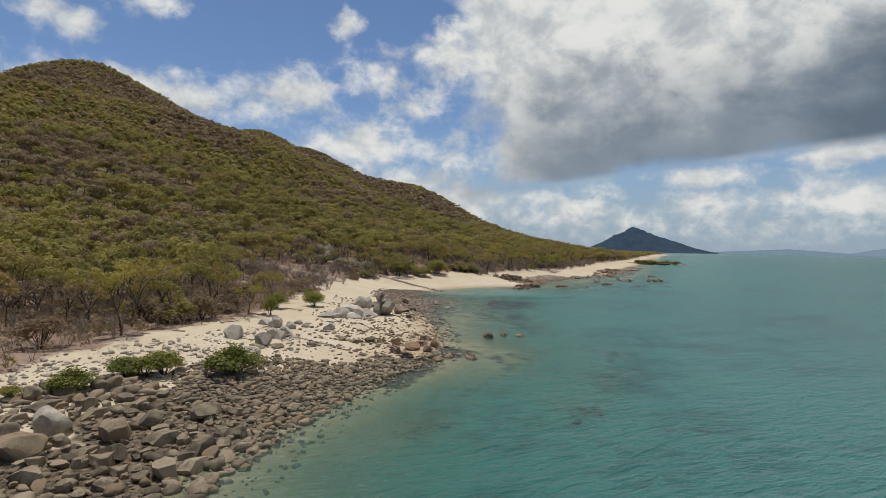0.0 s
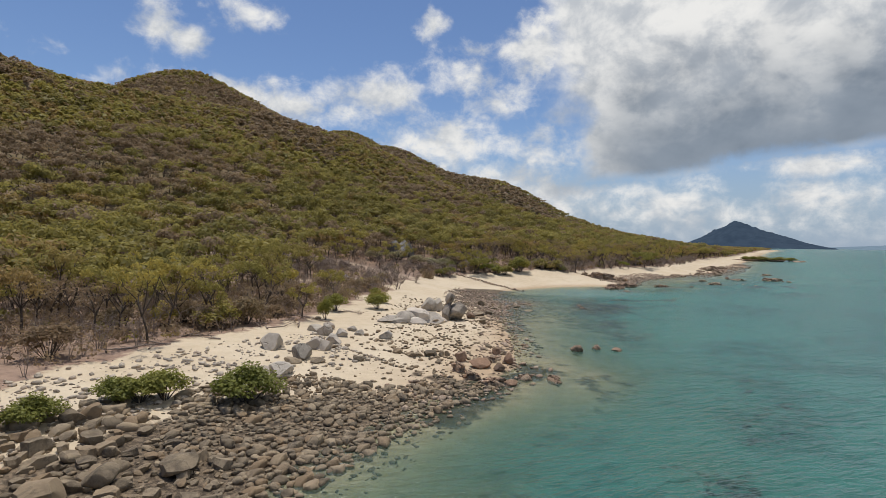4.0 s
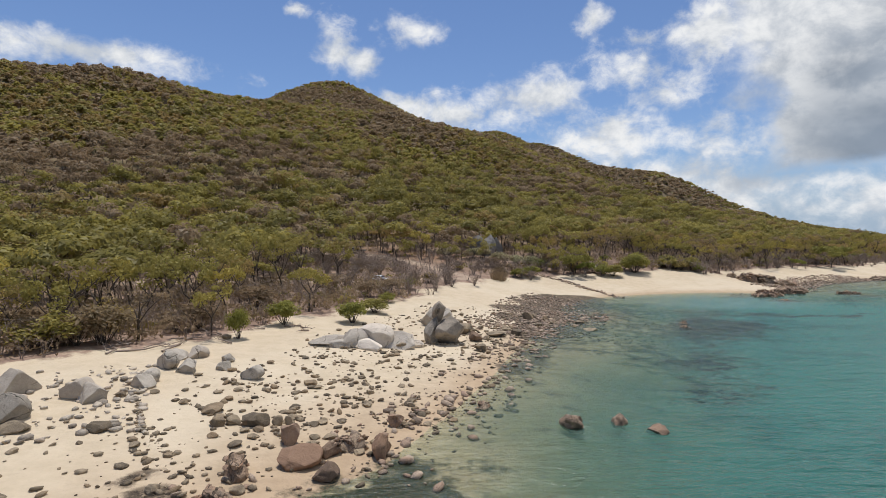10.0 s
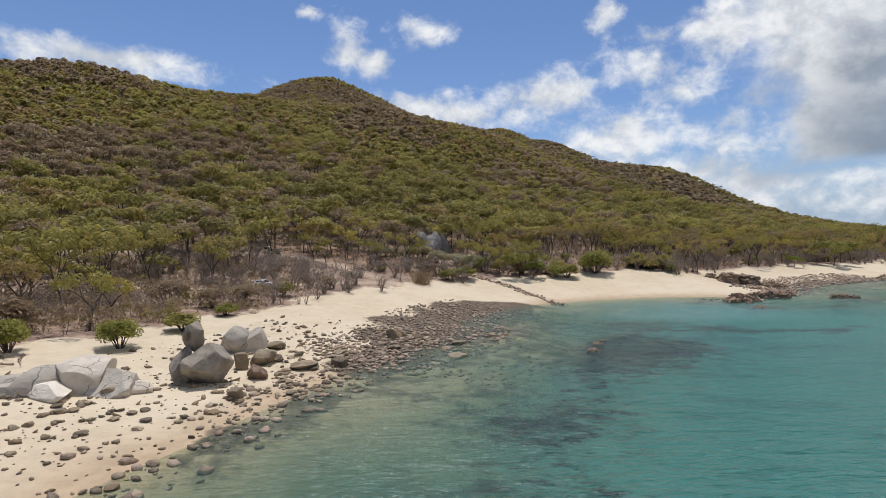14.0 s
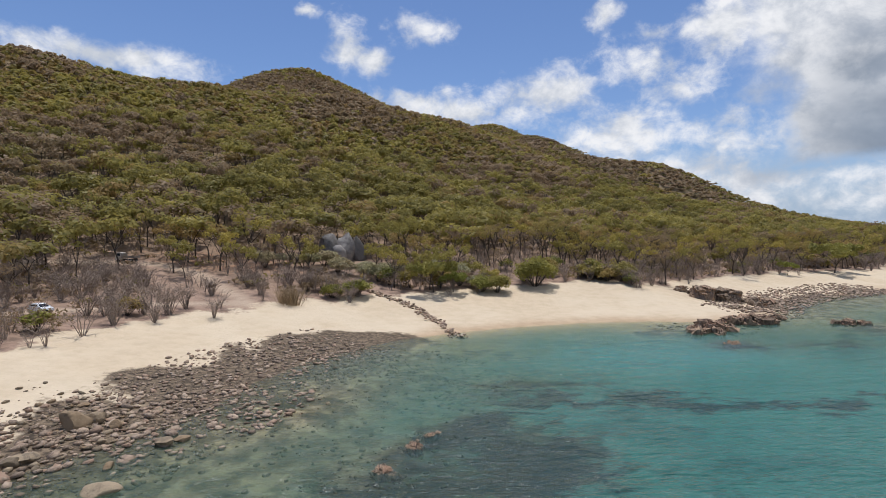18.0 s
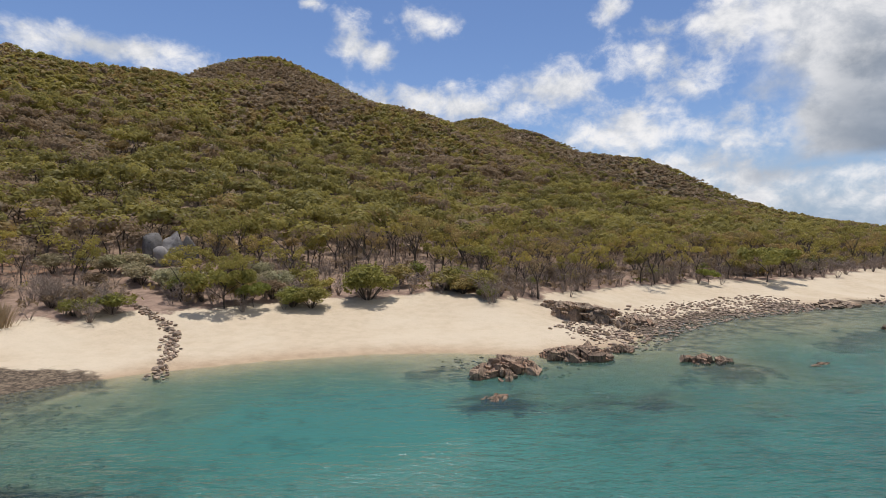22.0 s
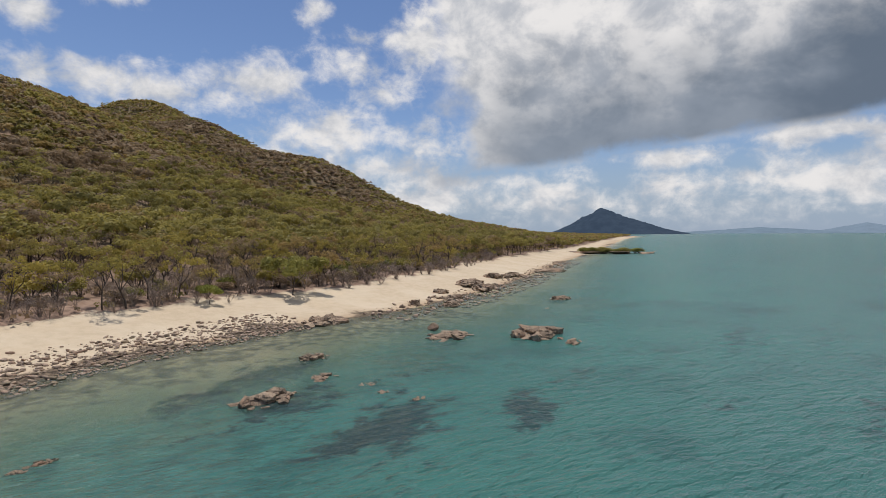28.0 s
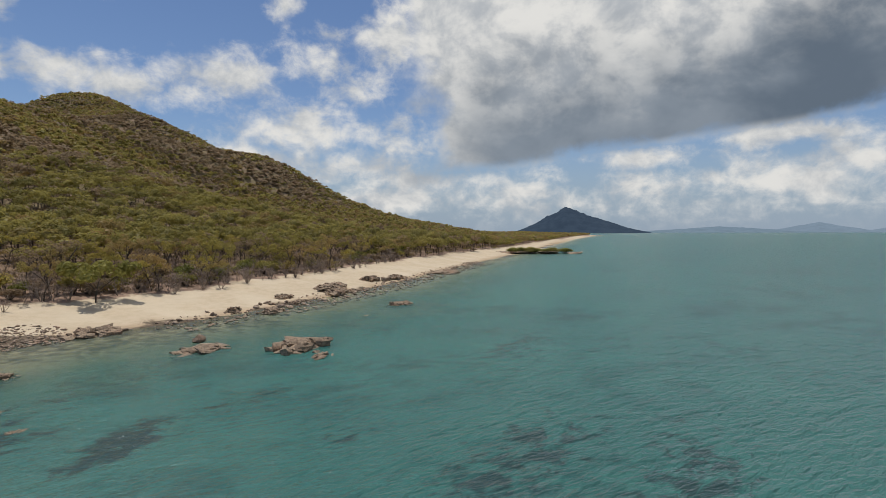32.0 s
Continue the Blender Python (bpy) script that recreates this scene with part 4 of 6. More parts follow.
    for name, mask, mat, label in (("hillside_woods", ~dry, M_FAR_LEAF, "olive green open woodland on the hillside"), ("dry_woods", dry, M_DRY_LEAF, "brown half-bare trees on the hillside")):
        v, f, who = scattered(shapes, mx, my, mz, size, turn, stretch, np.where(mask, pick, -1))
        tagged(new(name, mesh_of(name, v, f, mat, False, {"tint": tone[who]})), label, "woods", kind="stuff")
    # far slopes, in two widths of spacing
    for ring, (low, high, gap) in enumerate((((-560, -120), (640, 760), 5.4), ((-1000, -200), (1750, 2000), 7.6))):
        fx, fy = spots(rng, low, high, gap)
        d, s = inland(fx, fy)
        out = d > veg_edge(s) + 2
        if ring == 0:
            out &= ~((fx > -300) & (fx < 470) & (fy > -60) & (fy < 470) & (d < 240))
        else:
            out &= ~((fx > -560) & (fx < 640) & (fy > -120) & (fy < 760))
        fx, fy, d = fx[out], fy[out], d[out]
        fz = on_sheet(fx, fy)
        open_slope = faces_bay(fx, fy, fz)
        fx, fy, d, fz = fx[open_slope], fy[open_slope], d[open_slope], fz[open_slope]
        shapes = []
        for k in range(6):
            r = np.random.default_rng(90 + k)
            if ring == 0:
                c = r.normal(size=(4, 3)) * (1.7, 1.7, 0.9) + (0, 0, 3.1)
                shapes.append(puffs(r, c, 1.9, 14, 1.25, -0.1, 0.15, 1.2, 0.7, 3, 0.7))
            else:
                c = r.normal(size=(3, 3)) * (2.3, 2.3, 0.6) + (0, 0, 2.6)
                shapes.append(puffs(r, c, 2.6, 8, 2.3, -0.1, 0.14, 1.2, 0.65, 3, 0.8))
        n = fx.size
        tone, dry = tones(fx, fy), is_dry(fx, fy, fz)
        size, turn, pick = 0.85 + 0.55 * rng.random(n), rng.random(n) * 6.3, rng.integers(0, 6, n)
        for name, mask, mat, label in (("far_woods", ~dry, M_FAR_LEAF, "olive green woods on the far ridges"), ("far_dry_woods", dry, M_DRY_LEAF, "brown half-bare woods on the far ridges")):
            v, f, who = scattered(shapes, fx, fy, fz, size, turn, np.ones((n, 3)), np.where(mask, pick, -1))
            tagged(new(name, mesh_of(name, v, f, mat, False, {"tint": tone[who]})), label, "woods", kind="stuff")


build_woods()


def build_scrub():
    """Leafless grey scrub between the beach and the woods."""
    rng = np.random.default_rng(5)
    meshes = [mesh_of("stems", *bare_shrub(200 + k, 3.9, 8, 3, 3), M_TWIG, True) for k in range(5)]
    x, y = spots(rng, (-160, -50), (300, 330), 3.3)
    free, d, s = clear_of(x, y)
    edge = veg_edge(s)
    use = free & (d < edge + 95) & (wobble(x, y, 15, 3.0) + 0.5 * rng.normal(size=x.size) > -0.45 + 0.9 * np.clip((d - edge - 30) / 60, 0, 1) - 0.5 * (x < -45) * (y < 80) + 0.35 * open_ground(x, y))
    x, y, d = x[use], y[use], d[use]
    z = height(x, y, d)
    order = np.argsort(d + 12 * rng.random(d.size))
    protos = []
    for k in range(5):
        root = new("bare_shrub", meshes[k])
        tagged(root, "leafless grey-brown shrub at the back of the beach", "shrub", "bare shrubs behind the beach")
        protos.append(root)
    for n, i in enumerate(order[:110]):
        m = Matrix.LocRotScale((x[i], y[i], z[i]), Euler((0, 0, rng.random() * 6.3)), None)
        if n < 5:
            ob = protos[n]
            ob.matrix_basis = m
        else:
            ob = copy_thing(protos[n % 5], m)
        k = 0.7 + 0.7 * rng.random()
        ob.scale = (k, k, k * (0.85 + 0.3 * rng.random()))
    rest = order[110:]
    shapes = [bare_shrub(300 + k, 3.4, 4, 3, 2) for k in range(5)]
    n = len(rest)
    v, f, who = scattered(shapes, x[rest], y[rest], z[rest], 0.6 + 0.7 * rng.random(n), rng.random(n) * 6.3, np.ones((n, 3)), rng.integers(0, 5, n))
    tagged(new("bare_scrub", mesh_of("bare_scrub", v, f, M_TWIG)), "thicket of leafless grey-brown scrub", "scrub", kind="stuff")


build_scrub()


def build_undergrowth():
    """Low brush over the forest floor and a ragged hem of bushes along the sand."""
    rng = np.random.default_rng(9)
    shapes = []
    for k in range(5):
        r = np.random.default_rng(140 + k)
        c = r.normal(size=(3, 3)) * (1.1, 1.1, 0.2) + (0, 0, 0.9)
        shapes.append(puffs(r, c, 1.15, 12, 0.5, -0.2, 0.5, 1.2, 0.7, 3))
    x, y = spots(rng, (-340, -60), (520, 480), 5.2)
    free, d, s = clear_of(x, y)
    use = free & (d < 330) & (wobble(x, y, 21, 1.0) + 0.5 * rng.normal(size=x.size) > -0.1)
    x, y, d, s = x[use], y[use], d[use], s[use]
    z = height(x, y, d, s)
    n = x.size
    tone = np.clip(0.5 + 0.3 * rng.normal(size=n), 0, 0.999)
    green = rng.random(n) < 0.3
    pick = rng.integers(0, 5, n)
    for name, mask, mat, label in (("dry_undergrowth", ~green, M_DRY_LEAF, "dry brown undergrowth on the forest floor"), ("green_undergrowth", green, M_FAR_LEAF, "olive undergrowth on the forest floor")):
        v, f, who = scattered(shapes, x, y, z, 0.7 + 0.6 * rng.random(n), rng.random(n) * 6.3, np.ones((n, 3)), np.where(mask, pick, -1))
        tagged(new(name, mesh_of(name, v, f, mat, False, {"tint": tone[who]})), label, "undergrowth", kind="stuff")


build_undergrowth()


def build_brushwood():
    """Thick dry brush between the slender trunks behind the stony shore."""
    rng = np.random.default_rng(29)
    shapes = []
    for k in range(5):
        r = np.random.default_rng(180 + k)
        c = r.normal(size=(3, 3)) * (0.7, 0.7, 0.3) + (0, 0, 1.0)
        shapes.append(puffs(r, c, 0.95, 26, 0.22, -0.5, 0.8, 1.5, 1.0, 3))
    x, y = spots(rng, (-150, -60), (-40, 92), 2.5)
    free, d, s = clear_of(x, y)
    use = free & (d < veg_edge(s) + 34) & (wobble(x, y, 11, 5.0) + 0.45 * rng.normal(size=x.size) > -0.05)
    x, y = x[use], y[use]
    n = x.size
    v, f, who = scattered(shapes, x, y, on_sheet(x, y), 0.7 + 0.9 * rng.random(n), rng.random(n) * 6.3, np.ones((n, 3)), rng.integers(0, 5, n))
    tone = np.clip(0.5 + 0.3 * rng.normal(size=n), 0, 0.999)
    tagged(new("brushwood", mesh_of("brushwood", v, f, M_DRY_LEAF, False, {"tint": tone[who]})), "thick dry brown brush under the slender trees", "brush", kind="stuff")


build_brushwood()


# ---------------------------------------------------------------- stones
ROUND = [rock_mesh("stone", 400 + k, M_STONE, 3, 15, 0.055, 0.66) for k in range(7)]


def broken_rock(name, seed, mat, cuts=13):
    """One angular block of about unit width: a box split along random planes, with slightly worn edges."""
    rng = np.random.default_rng(seed)
    bm = bmesh.new()
    bmesh.ops.create_cube(bm, size=1.0, matrix=Matrix.Diagonal((1.0, 0.85, 0.62, 1)))
    for _ in range(cuts):
        n = Vector(rng.normal(size=3) * (1, 1, 0.8)).normalized()
        bmesh.ops.bisect_plane(bm, geom=bm.verts[:] + bm.edges[:] + bm.faces[:], plane_co=n * (0.24 + 0.17 * rng.random()), plane_no=n, clear_outer=True)
        gaps = [e for e in bm.edges if e.is_boundary]
        if gaps:
            bmesh.ops.holes_fill(bm, edges=gaps)
    bmesh.ops.triangulate(bm, faces=bm.faces)
    bmesh.ops.subdivide_edges(bm, edges=list(bm.edges), cuts=1)
    bmesh.ops.triangulate(bm, faces=bm.faces)
    shift = Vector(rng.random(3) * 40)
    for v in bm.verts:
        v.co += v.co.normalized() * 0.10 * noise.fractal(v.co * 4.5 + shift, 1.0, 2.0, 3)
    me = bpy.data.meshes.new(name)
    bm.to_mesh(me)
    bm.free()
    me.materials.append(mat)
    return me


JAGGED = [broken_rock("slab", 430 + k, M_REDROCK) for k in range(8)]
LEDGE_DOMES = [rock_mesh("slab", 630 + k, M_LEDGE, 5, 16, 0.10, 0.8) for k in range(3)]
TAN_SLABS = [broken_rock("slab", 445 + k, M_LEDGE, 9) for k in range(8)]
CRAGGY = [rock_mesh("slab", 470 + k, M_BROWNROCK, 4, 14, 0.24, 0.8) for k in range(6)]
SHORE_STONES = [rock_mesh("stone", 540 + k, M_STONE, 2, 15, 0.05, 0.68) for k in range(5)] + [broken_rock("stone", 550 + k, M_STONE, 8) for k in range(4)]
SPLIT = [rock_mesh("stone", 480 + k, M_BOULDER, 4, 9, 0.055, 0.85) for k in range(4)]
BROWN_BLOCKS = [rock_mesh("stone", 490 + k, M_BROWNROCK, 4, 14, 0.12, 0.8) for k in range(4)]
PALE = [rock_mesh("stone", 460 + k, M_GRANITE, 4, 12, 0.06, 0.74) for k in range(5)]
COBBLES = [arrays_of(rock_mesh("cobble", 500 + k, M_COBBLE, 1, 6, 0.12, 0.48)) for k in range(8)]


def boulder(mesh, x, y, wide, tall, label, group, name="boulder", sink=0.25, turn=None, z=None):
    rng = np.random.default_rng(int(abs(x * 91 + y * 57)))
    base = ground_z(x, y) if z is None else z
    v = arrays_of(mesh)[0]
    span = np.ptp(v, axis=0)
    k = wide / max(span[0], span[1])
    kz = tall * (1 + sink) / span[2]
    ob = new(name, mesh)
    ob.scale = (k, k * (0.75 + 0.3 * rng.random()), kz)
    ob.rotation_euler = (0, 0, rng.random() * 6.3 if turn is None else turn)
    ob.location = (x, y, base - tall * sink - v[:, 2].min() * kz)
    return tagged(ob, label, "rock", group)


def outcrop(x, y, wide, tall, label, group, seed, turn=None, blocks=None, coarse=False):
    """Broken ledges of one rock mass: tilted blocks under one thing, highest in the middle; few broad ones where coarse."""
    rng = np.random.default_rng(seed)
    blocks = blocks or JAGGED
    z = max(ground_z(x, y), -0.35)
    root = thing("rock_outcrop", x, y, z, rng.random() * 6.3 if turn is None else turn, label, "rock", group)
    count = int(np.clip(5 + wide * 3.0, 7, 34)) if coarse else int(np.clip(8 + wide * 7.5, 9, 80))
    dip = rng.normal(size=2) * 0.12 + (0.30, 0.12)
    if coarse:
        # one low jointed mass with loose blocks lying on and round it
        dome = LEDGE_DOMES[seed % 3]
        span = np.ptp(arrays_of(dome)[0], axis=0)
        ob = part("slab", dome, root)
        ob.scale = (0.86 * wide / span[0], 0.56 * wide / span[1], 1.9 * tall / span[2])
        ob.rotation_euler = (0.05, 0.06, 0)
        for k in range(count):
            ob = part("slab", blocks[int(rng.integers(0, len(blocks)))], root)
            far, a = 0.25 + 0.85 * rng.random(), rng.random() * 6.3
            size = max(wide * (0.08 + 0.17 * rng.random() ** 1.5), 0.5)
            high = min(0.5 * size, 0.8 * tall) * (0.6 + 0.5 * rng.random())
            ob.scale = (size * 1.4, size * (0.7 + 0.4 * rng.random()), high / 0.58)
            ob.rotation_euler = (dip[0] * 0.5 + rng.normal() * 0.1, dip[1] * 0.5 + rng.normal() * 0.1, rng.normal() * 0.5)
            ob.location = (0.46 * wide * far * math.cos(a), 0.30 * wide * far * math.sin(a), max(0.12 * high, 0.92 * tall * math.sqrt(max(0.0, 1 - (0.9 * far) ** 2)) - 0.25 * high))
        return root
    for k in range(count):
        ob = part("slab", blocks[int(rng.integers(0, len(blocks)))], root)
        far = 0.0 if k == 0 else math.sqrt(rng.random())
        a = rng.random() * 6.3
        size = wide * (0.5 if k == 0 else 0.06 + 0.17 * rng.random() ** 2)
        size = max(size, min(0.55, 0.6 * wide)) if k else size
        rise = tall * (1 - 0.75 * far ** 2)
        high = (0.75 * tall if k == 0 else min(0.95 * size, tall) * (0.7 + 0.6 * rng.random()))
        ob.scale = (size * 1.35, size * (0.55 if k == 0 else 0.8 + 0.4 * rng.random()), high / 0.58)
        ob.rotation_euler = (dip[0] * (k > 0) + rng.normal() * 0.2, dip[1] * (k > 0) + rng.normal() * 0.2, rng.normal() * (0.15 if k == 0 else 0.6))
        ob.location = (0.48 * wide * far * math.cos(a), 0.30 * wide * far * math.sin(a), max(0.1, rise - 0.62 * high) * (0.75 if k else 0.2))
    return root


# x, y, width, height
FIELD = [
    (-96.5, -38.4, 4.6, 2.4), (-98.0, -43.8, 3.9, 1.8), (-98.9, -42, 2.4, 2.2), (-92.5, -25.7, 2.6, 1.5), (-97.2, -24.5, 2.6, 1.4),
    (-99.7, -28.3, 2.1, 1.4), (-83.7, -36.8, 3.7, 1.3), (-88.5, -38.6, 2.5, 1.6), (-91.2, -41.3, 2.9, 1.9), (-93.9, -26.3, 2.8, 1.4),
]
SAND_STONES = [
    (-76.5, 2.4, 4.2, 2.5), (-72.6, -3.6, 3.4, 2.4), (-70.6, 1.9, 3.0, 2.0), (-68.9, 1.3, 2.6, 1.9), (-66.9, 5.9, 2.4, 1.4),
    (-67.2, 7.9, 2.0, 1.4), (-67.7, 12.6, 2.9, 2.1), (-65.0, 11.3, 2.8, 1.5), (-68.9, 16.8, 3.2, 1.3), (-66.6, 17.6, 3.0, 1.5), (-57.7, 9.9, 2.6, 1.6),
    (-62.5, 16.0, 2.0, 1.0), (-61.7, 12.7, 1.9, 1.0), (-75.7, -11.0, 3.3, 1.7), (-77.6, -12.4, 2.5, 1.4),
]
FLAT_STONES = [
    (-67.3, 28.9, 1.4, 0.9), (-51.5, 9.1, 1.4, 0.6), (-70.7, -5.4, 2.5, 0.8), (-73.9, -5.6, 2.5, 0.9), (-64.6, -4.7, 2.0, 0.7), (-57.9, 0.1, 2.1, 0.8),
    (-56.3, -3.1, 1.5, 0.9), (-55.2, -2.6, 1.4, 0.8), (-53.4, -2.8, 2.1, 1.2), (-51.6, -2.6, 1.0, 1.0), (-50.7, -2.5, 1.0, 1.0), (-43.0, 28.1, 2.0, 1.1),
]
POINT_BOULDERS = [
    (-49.8, -6.3, 1.8, 1.8), (-48.3, -9.7, 3.5, 1.5), (-42.8, -8.1, 2.2, 2.0), (-45.9, -11.5, 2.5, 1.2), (-42.1, -1.7, 1.9, 1.2), (-47.6, -18.8, 2.0, 0.9), (-46.4, -8.2, 1.9, 1.2),
]
POINT_ROCKS = [
    (-52.1, -11.6, 2.6, 2.0), (-51.8, -15.5, 2.4, 1.6), (-49.8, -18.4, 3.8, 1.5), (-45.2, -6.6, 3.0, 1.5), (-34.1, 3.8, 1.9, 0.8), (-40.9, -18.1, 3.1, 1.3), (-44.4, -16.6, 2.2, 1.0),
]
COVE_STONES = [
    (-20.1, 58.4, 3.0, 2.6), (-18.9, 59.7, 2.2, 1.6), (-10.9, 55.2, 1.9, 1.2), (-10.0, 56.2, 1.9, 0.8), (-11.2, 47.2, 3.3, 1.3), (-19.4, 51.8, 2.4, 0.9),
    (-16.7, 58.5, 1.4, 1.4), (-12.8, 51.0, 1.1, 0.9), (-19.7, 50.9, 1.7, 1.1), (-32.0, 28.4, 1.9, 1.9), (-27.3, 30.4, 1.8, 0.9), (-26, 45.6, 2.2, 0.7), (-27.6, 39.8, 2.2, 0.8),
    (-32.4, 42.8, 2.2, 1.4), (-30.6, 45.5, 1.5, 1), (-34.6, 49, 3.6, 1.6), (-28.5, 40, 4, 1.4), (-24.9, 41.6, 3.2, 1.9), (-26.1, 47.7, 1.9, 0.7),
]
for n, (x, y, w_, h_) in enumerate(FIELD):
    boulder((PALE[1] if n == 0 else ROUND[n % 7]), x, y, w_, h_, "large rounded brown boulder among shore stones", "large boulders on the stony shore")
for n, (x, y, w_, h_) in enumerate(SAND_STONES):
    boulder(SPLIT[n % 4], x, y, 0.95 * w_, 0.9 * h_, "pale grey split granite boulder half sunk in sand", "granite boulders on the sand", sink=0.4)
for n, (x, y, w_, h_) in enumerate(FLAT_STONES):
    boulder(ROUND[n % 7], x, y, w_, 0.8 * h_, "dark brown flat stone lying on the sand", "flat stones on the sand", sink=0.4)
for n, (x, y, w_, h_) in enumerate(POINT_BOULDERS):
    boulder(BROWN_BLOCKS[n % 4], x, y, 0.88 * w_, 0.85 * h_, "worn reddish-brown boulder on wet sand", "boulders on the point", sink=0.3)
for n, (x, y, w_, h_) in enumerate(POINT_ROCKS):
    outcrop(x, y, 1.15 * w_, 0.62 * h_, "craggy reddish-brown rock at the water's edge", "craggy rocks on the point", 820 + n, None, JAGGED + CRAGGY[:2], True)
for n, (x, y, w_, h_) in enumerate([(-27.1, -2.1, 2.3, 1.4), (-23.0, -1.1, 2.1, 1.1), (-20.6, -3.3, 1.7, 0.8)]):
    boulder(CRAGGY[n], x, y, w_, h_, "dark wet boulder standing in shallow water", "boulders in the water off the point", z=-0.3)
for n, (x, y, w_, h_) in enumerate(COVE_STONES):
    boulder(ROUND[(n + 3) % 7], x, y, 0.8 * w_, 0.55 * h_, "brown-grey boulder on wet stony sand", "boulders of the cove", z=max(ground_z(x, y), -0.4))

OUTCROPS_BAY = [
    (8.6, 54.4, 2.4, 0.8), (6.9, 49.7, 2.1, 0.9), (9.8, 56.6, 1.6, 0.6), (55.9, 104.4, 8.9, 2.6), (67.2, 112.5, 8.2, 2.4), (74.2, 115.6, 3.6, 1.8),
    (83.6, 109.5, 6.5, 1.4), (53.6, 92.9, 3.6, 0.7), (71.5, 138.6, 6.1, 3.7), (75.9, 138, 6.1, 3.3), (80.2, 132.5, 4.9, 2.2),
    (98, 107.9, 2.3, 0.6), (63.9, 113.6, 4.6, 0.9), (75.9, 147, 5.5, 1.8), (73, 142.5, 8, 2.0), (78.5, 140.5, 8, 1.7), (84.5, 139, 7, 1.2), (69.5, 146.5, 5, 1.6), (81, 146, 6, 1.1),
]
OUTCROPS_SEA = [
    (118.3, 115.8, 7.4, 2), (126.9, 122.2, 5.1, 0.9), (129.1, 134.2, 5, 1.7), (131, 116, 3.7, 0.6), (131.2, 112, 2.2, 0.8),
    (133.7, 107.4, 2.5, 0.8), (156.1, 138.6, 10.9, 1.2), (172.1, 131.2, 14.4, 2.3), (171.6, 122.1, 4.4, 1.4), (212.2, 171, 9.3, 1.4),
    (195.7, 157.3, 2.8, 0.7), (96.7, 106.8, 2.2, 0.8), (228.5, 160.3, 1.9, 0.5),
]
OUTCROPS_BEACH = [
    (140.4, 165.2, 8, 1.7), (206.3, 201.2, 8.9, 2.6), (207.7, 211.7, 11.3, 2.2), (178.3, 174.7, 5.7, 1.5), (188, 187, 3.2, 1.2),
    (170.4, 180.6, 4.4, 1.4), (187.9, 197.9, 5.9, 1), (213.3, 206.4, 4.7, 1.1), (245.9, 238.5, 9.2, 1.7), (282.8, 257.1, 15.9, 1.4),
    (233.1, 232.9, 10.9, 1.7), (210.2, 215, 9.7, 1.7),
]


LEDGE_TURNS = {3: 0.89, 4: 0.24, 8: -0.9, 9: -0.9}
for n, (x, y, w_, h_) in enumerate(OUTCROPS_BAY):
    outcrop(x, y, w_ * (1.3 if n in LEDGE_TURNS else 1.0), 0.9 * h_, "fractured reddish-brown rock ledge beside the bay", "rock ledges round the bay", 700 + n, LEDGE_TURNS.get(n), None if n < 8 else JAGGED[:4] + TAN_SLABS[:4], n > 7)
for n, (x, y, w_, h_) in enumerate(OUTCROPS_SEA):
    outcrop(x, y, w_, 0.62 * h_, "low tan-brown reef rock standing out of the sea", "reef rocks in the sea", 740 + n, 0.45, TAN_SLABS, True)
for n, (x, y, w_, h_) in enumerate(OUTCROPS_BEACH):
    outcrop(x, y, 1.3 * w_, 0.8 * h_, "flat weathered rock shelf on the sand", "rock shelves on the beach", 780 + n, 0.5 + 0.2 * (n % 3), TAN_SLABS, True)
boulder(BROWN_BLOCKS[2], 156.9, 146.0, 3.0, 1.6, "dark boulder sitting on a reef in the sea", "reef rocks in the sea", z=-0.2)

# the granite tor: stacked boulders
TOR = "granite boulders of the tor"
STAINED = [rock_mesh("stone", 640 + k, M_STAINED, 4, 17, 0.055, 0.95) for k in range(4)]
boulder(STAINED[0], -36.2, 33.2, 5.0, 4.1, "great pale granite boulder with dark water stains", TOR, turn=0.4, sink=0.15)
boulder(STAINED[1], -38.7, 32.8, 2.9, 4.0, "upright grey granite block leaning on the tor", TOR, turn=1.2, sink=0.15)
boulder(STAINED[2], -38.0, 33.4, 2.5, 2.5, "rounded capstone perched on top of the granite tor", TOR, turn=2.1, z=4.2, sink=0.25)
boulder(SPLIT[1], -39.0, 46.8, 4.0, 3.2, "pale rounded granite boulder behind the tor", TOR, turn=0.2)
boulder(SPLIT[3], -36.6, 47.0, 3.2, 3.2, "grey split granite block behind the tor", TOR, turn=0.9)
boulder(ROUND[1], -33.6, 41.3, 3.2, 1.7, "flat brown boulder beside the tor", TOR)
boulder(ROUND[4], -35.1, 38.8, 1.9, 1.8, "dark broken boulder beside the tor", TOR)
boulder(BROWN_BLOCKS[1], -32.2, 35.2, 2.2, 1.5, "brown angular block beside the tor", TOR)
BLOCKS = [rock_mesh("stone", 660 + k, M_CRACKED, 5, 7, 0.05, 0.8) for k in range(4)]
SLAB = "pale granite slabs in the sand"
for n, (x, y, w_, h_) in enumerate([(-52.8, 28.0, 5.8, 1.0), (-49.6, 28.6, 6.2, 2.0), (-46.8, 30.2, 6.6, 2.7), (-43.4, 29.6, 5.4, 2.1), (-47.6, 26.6, 4.6, 1.2), (-41.6, 29.2, 3.2, 1.0), (-50.8, 27.0, 4.4, 0.9)]):
    boulder(BLOCKS[n % 4], x, y, w_ * 1.05, h_ * 1.05, "smooth pale granite slab with open cracks in the sand", SLAB, turn=0.3 + 0.5 * n, sink=0.5)
FOREST = "dark boulders among the trees"
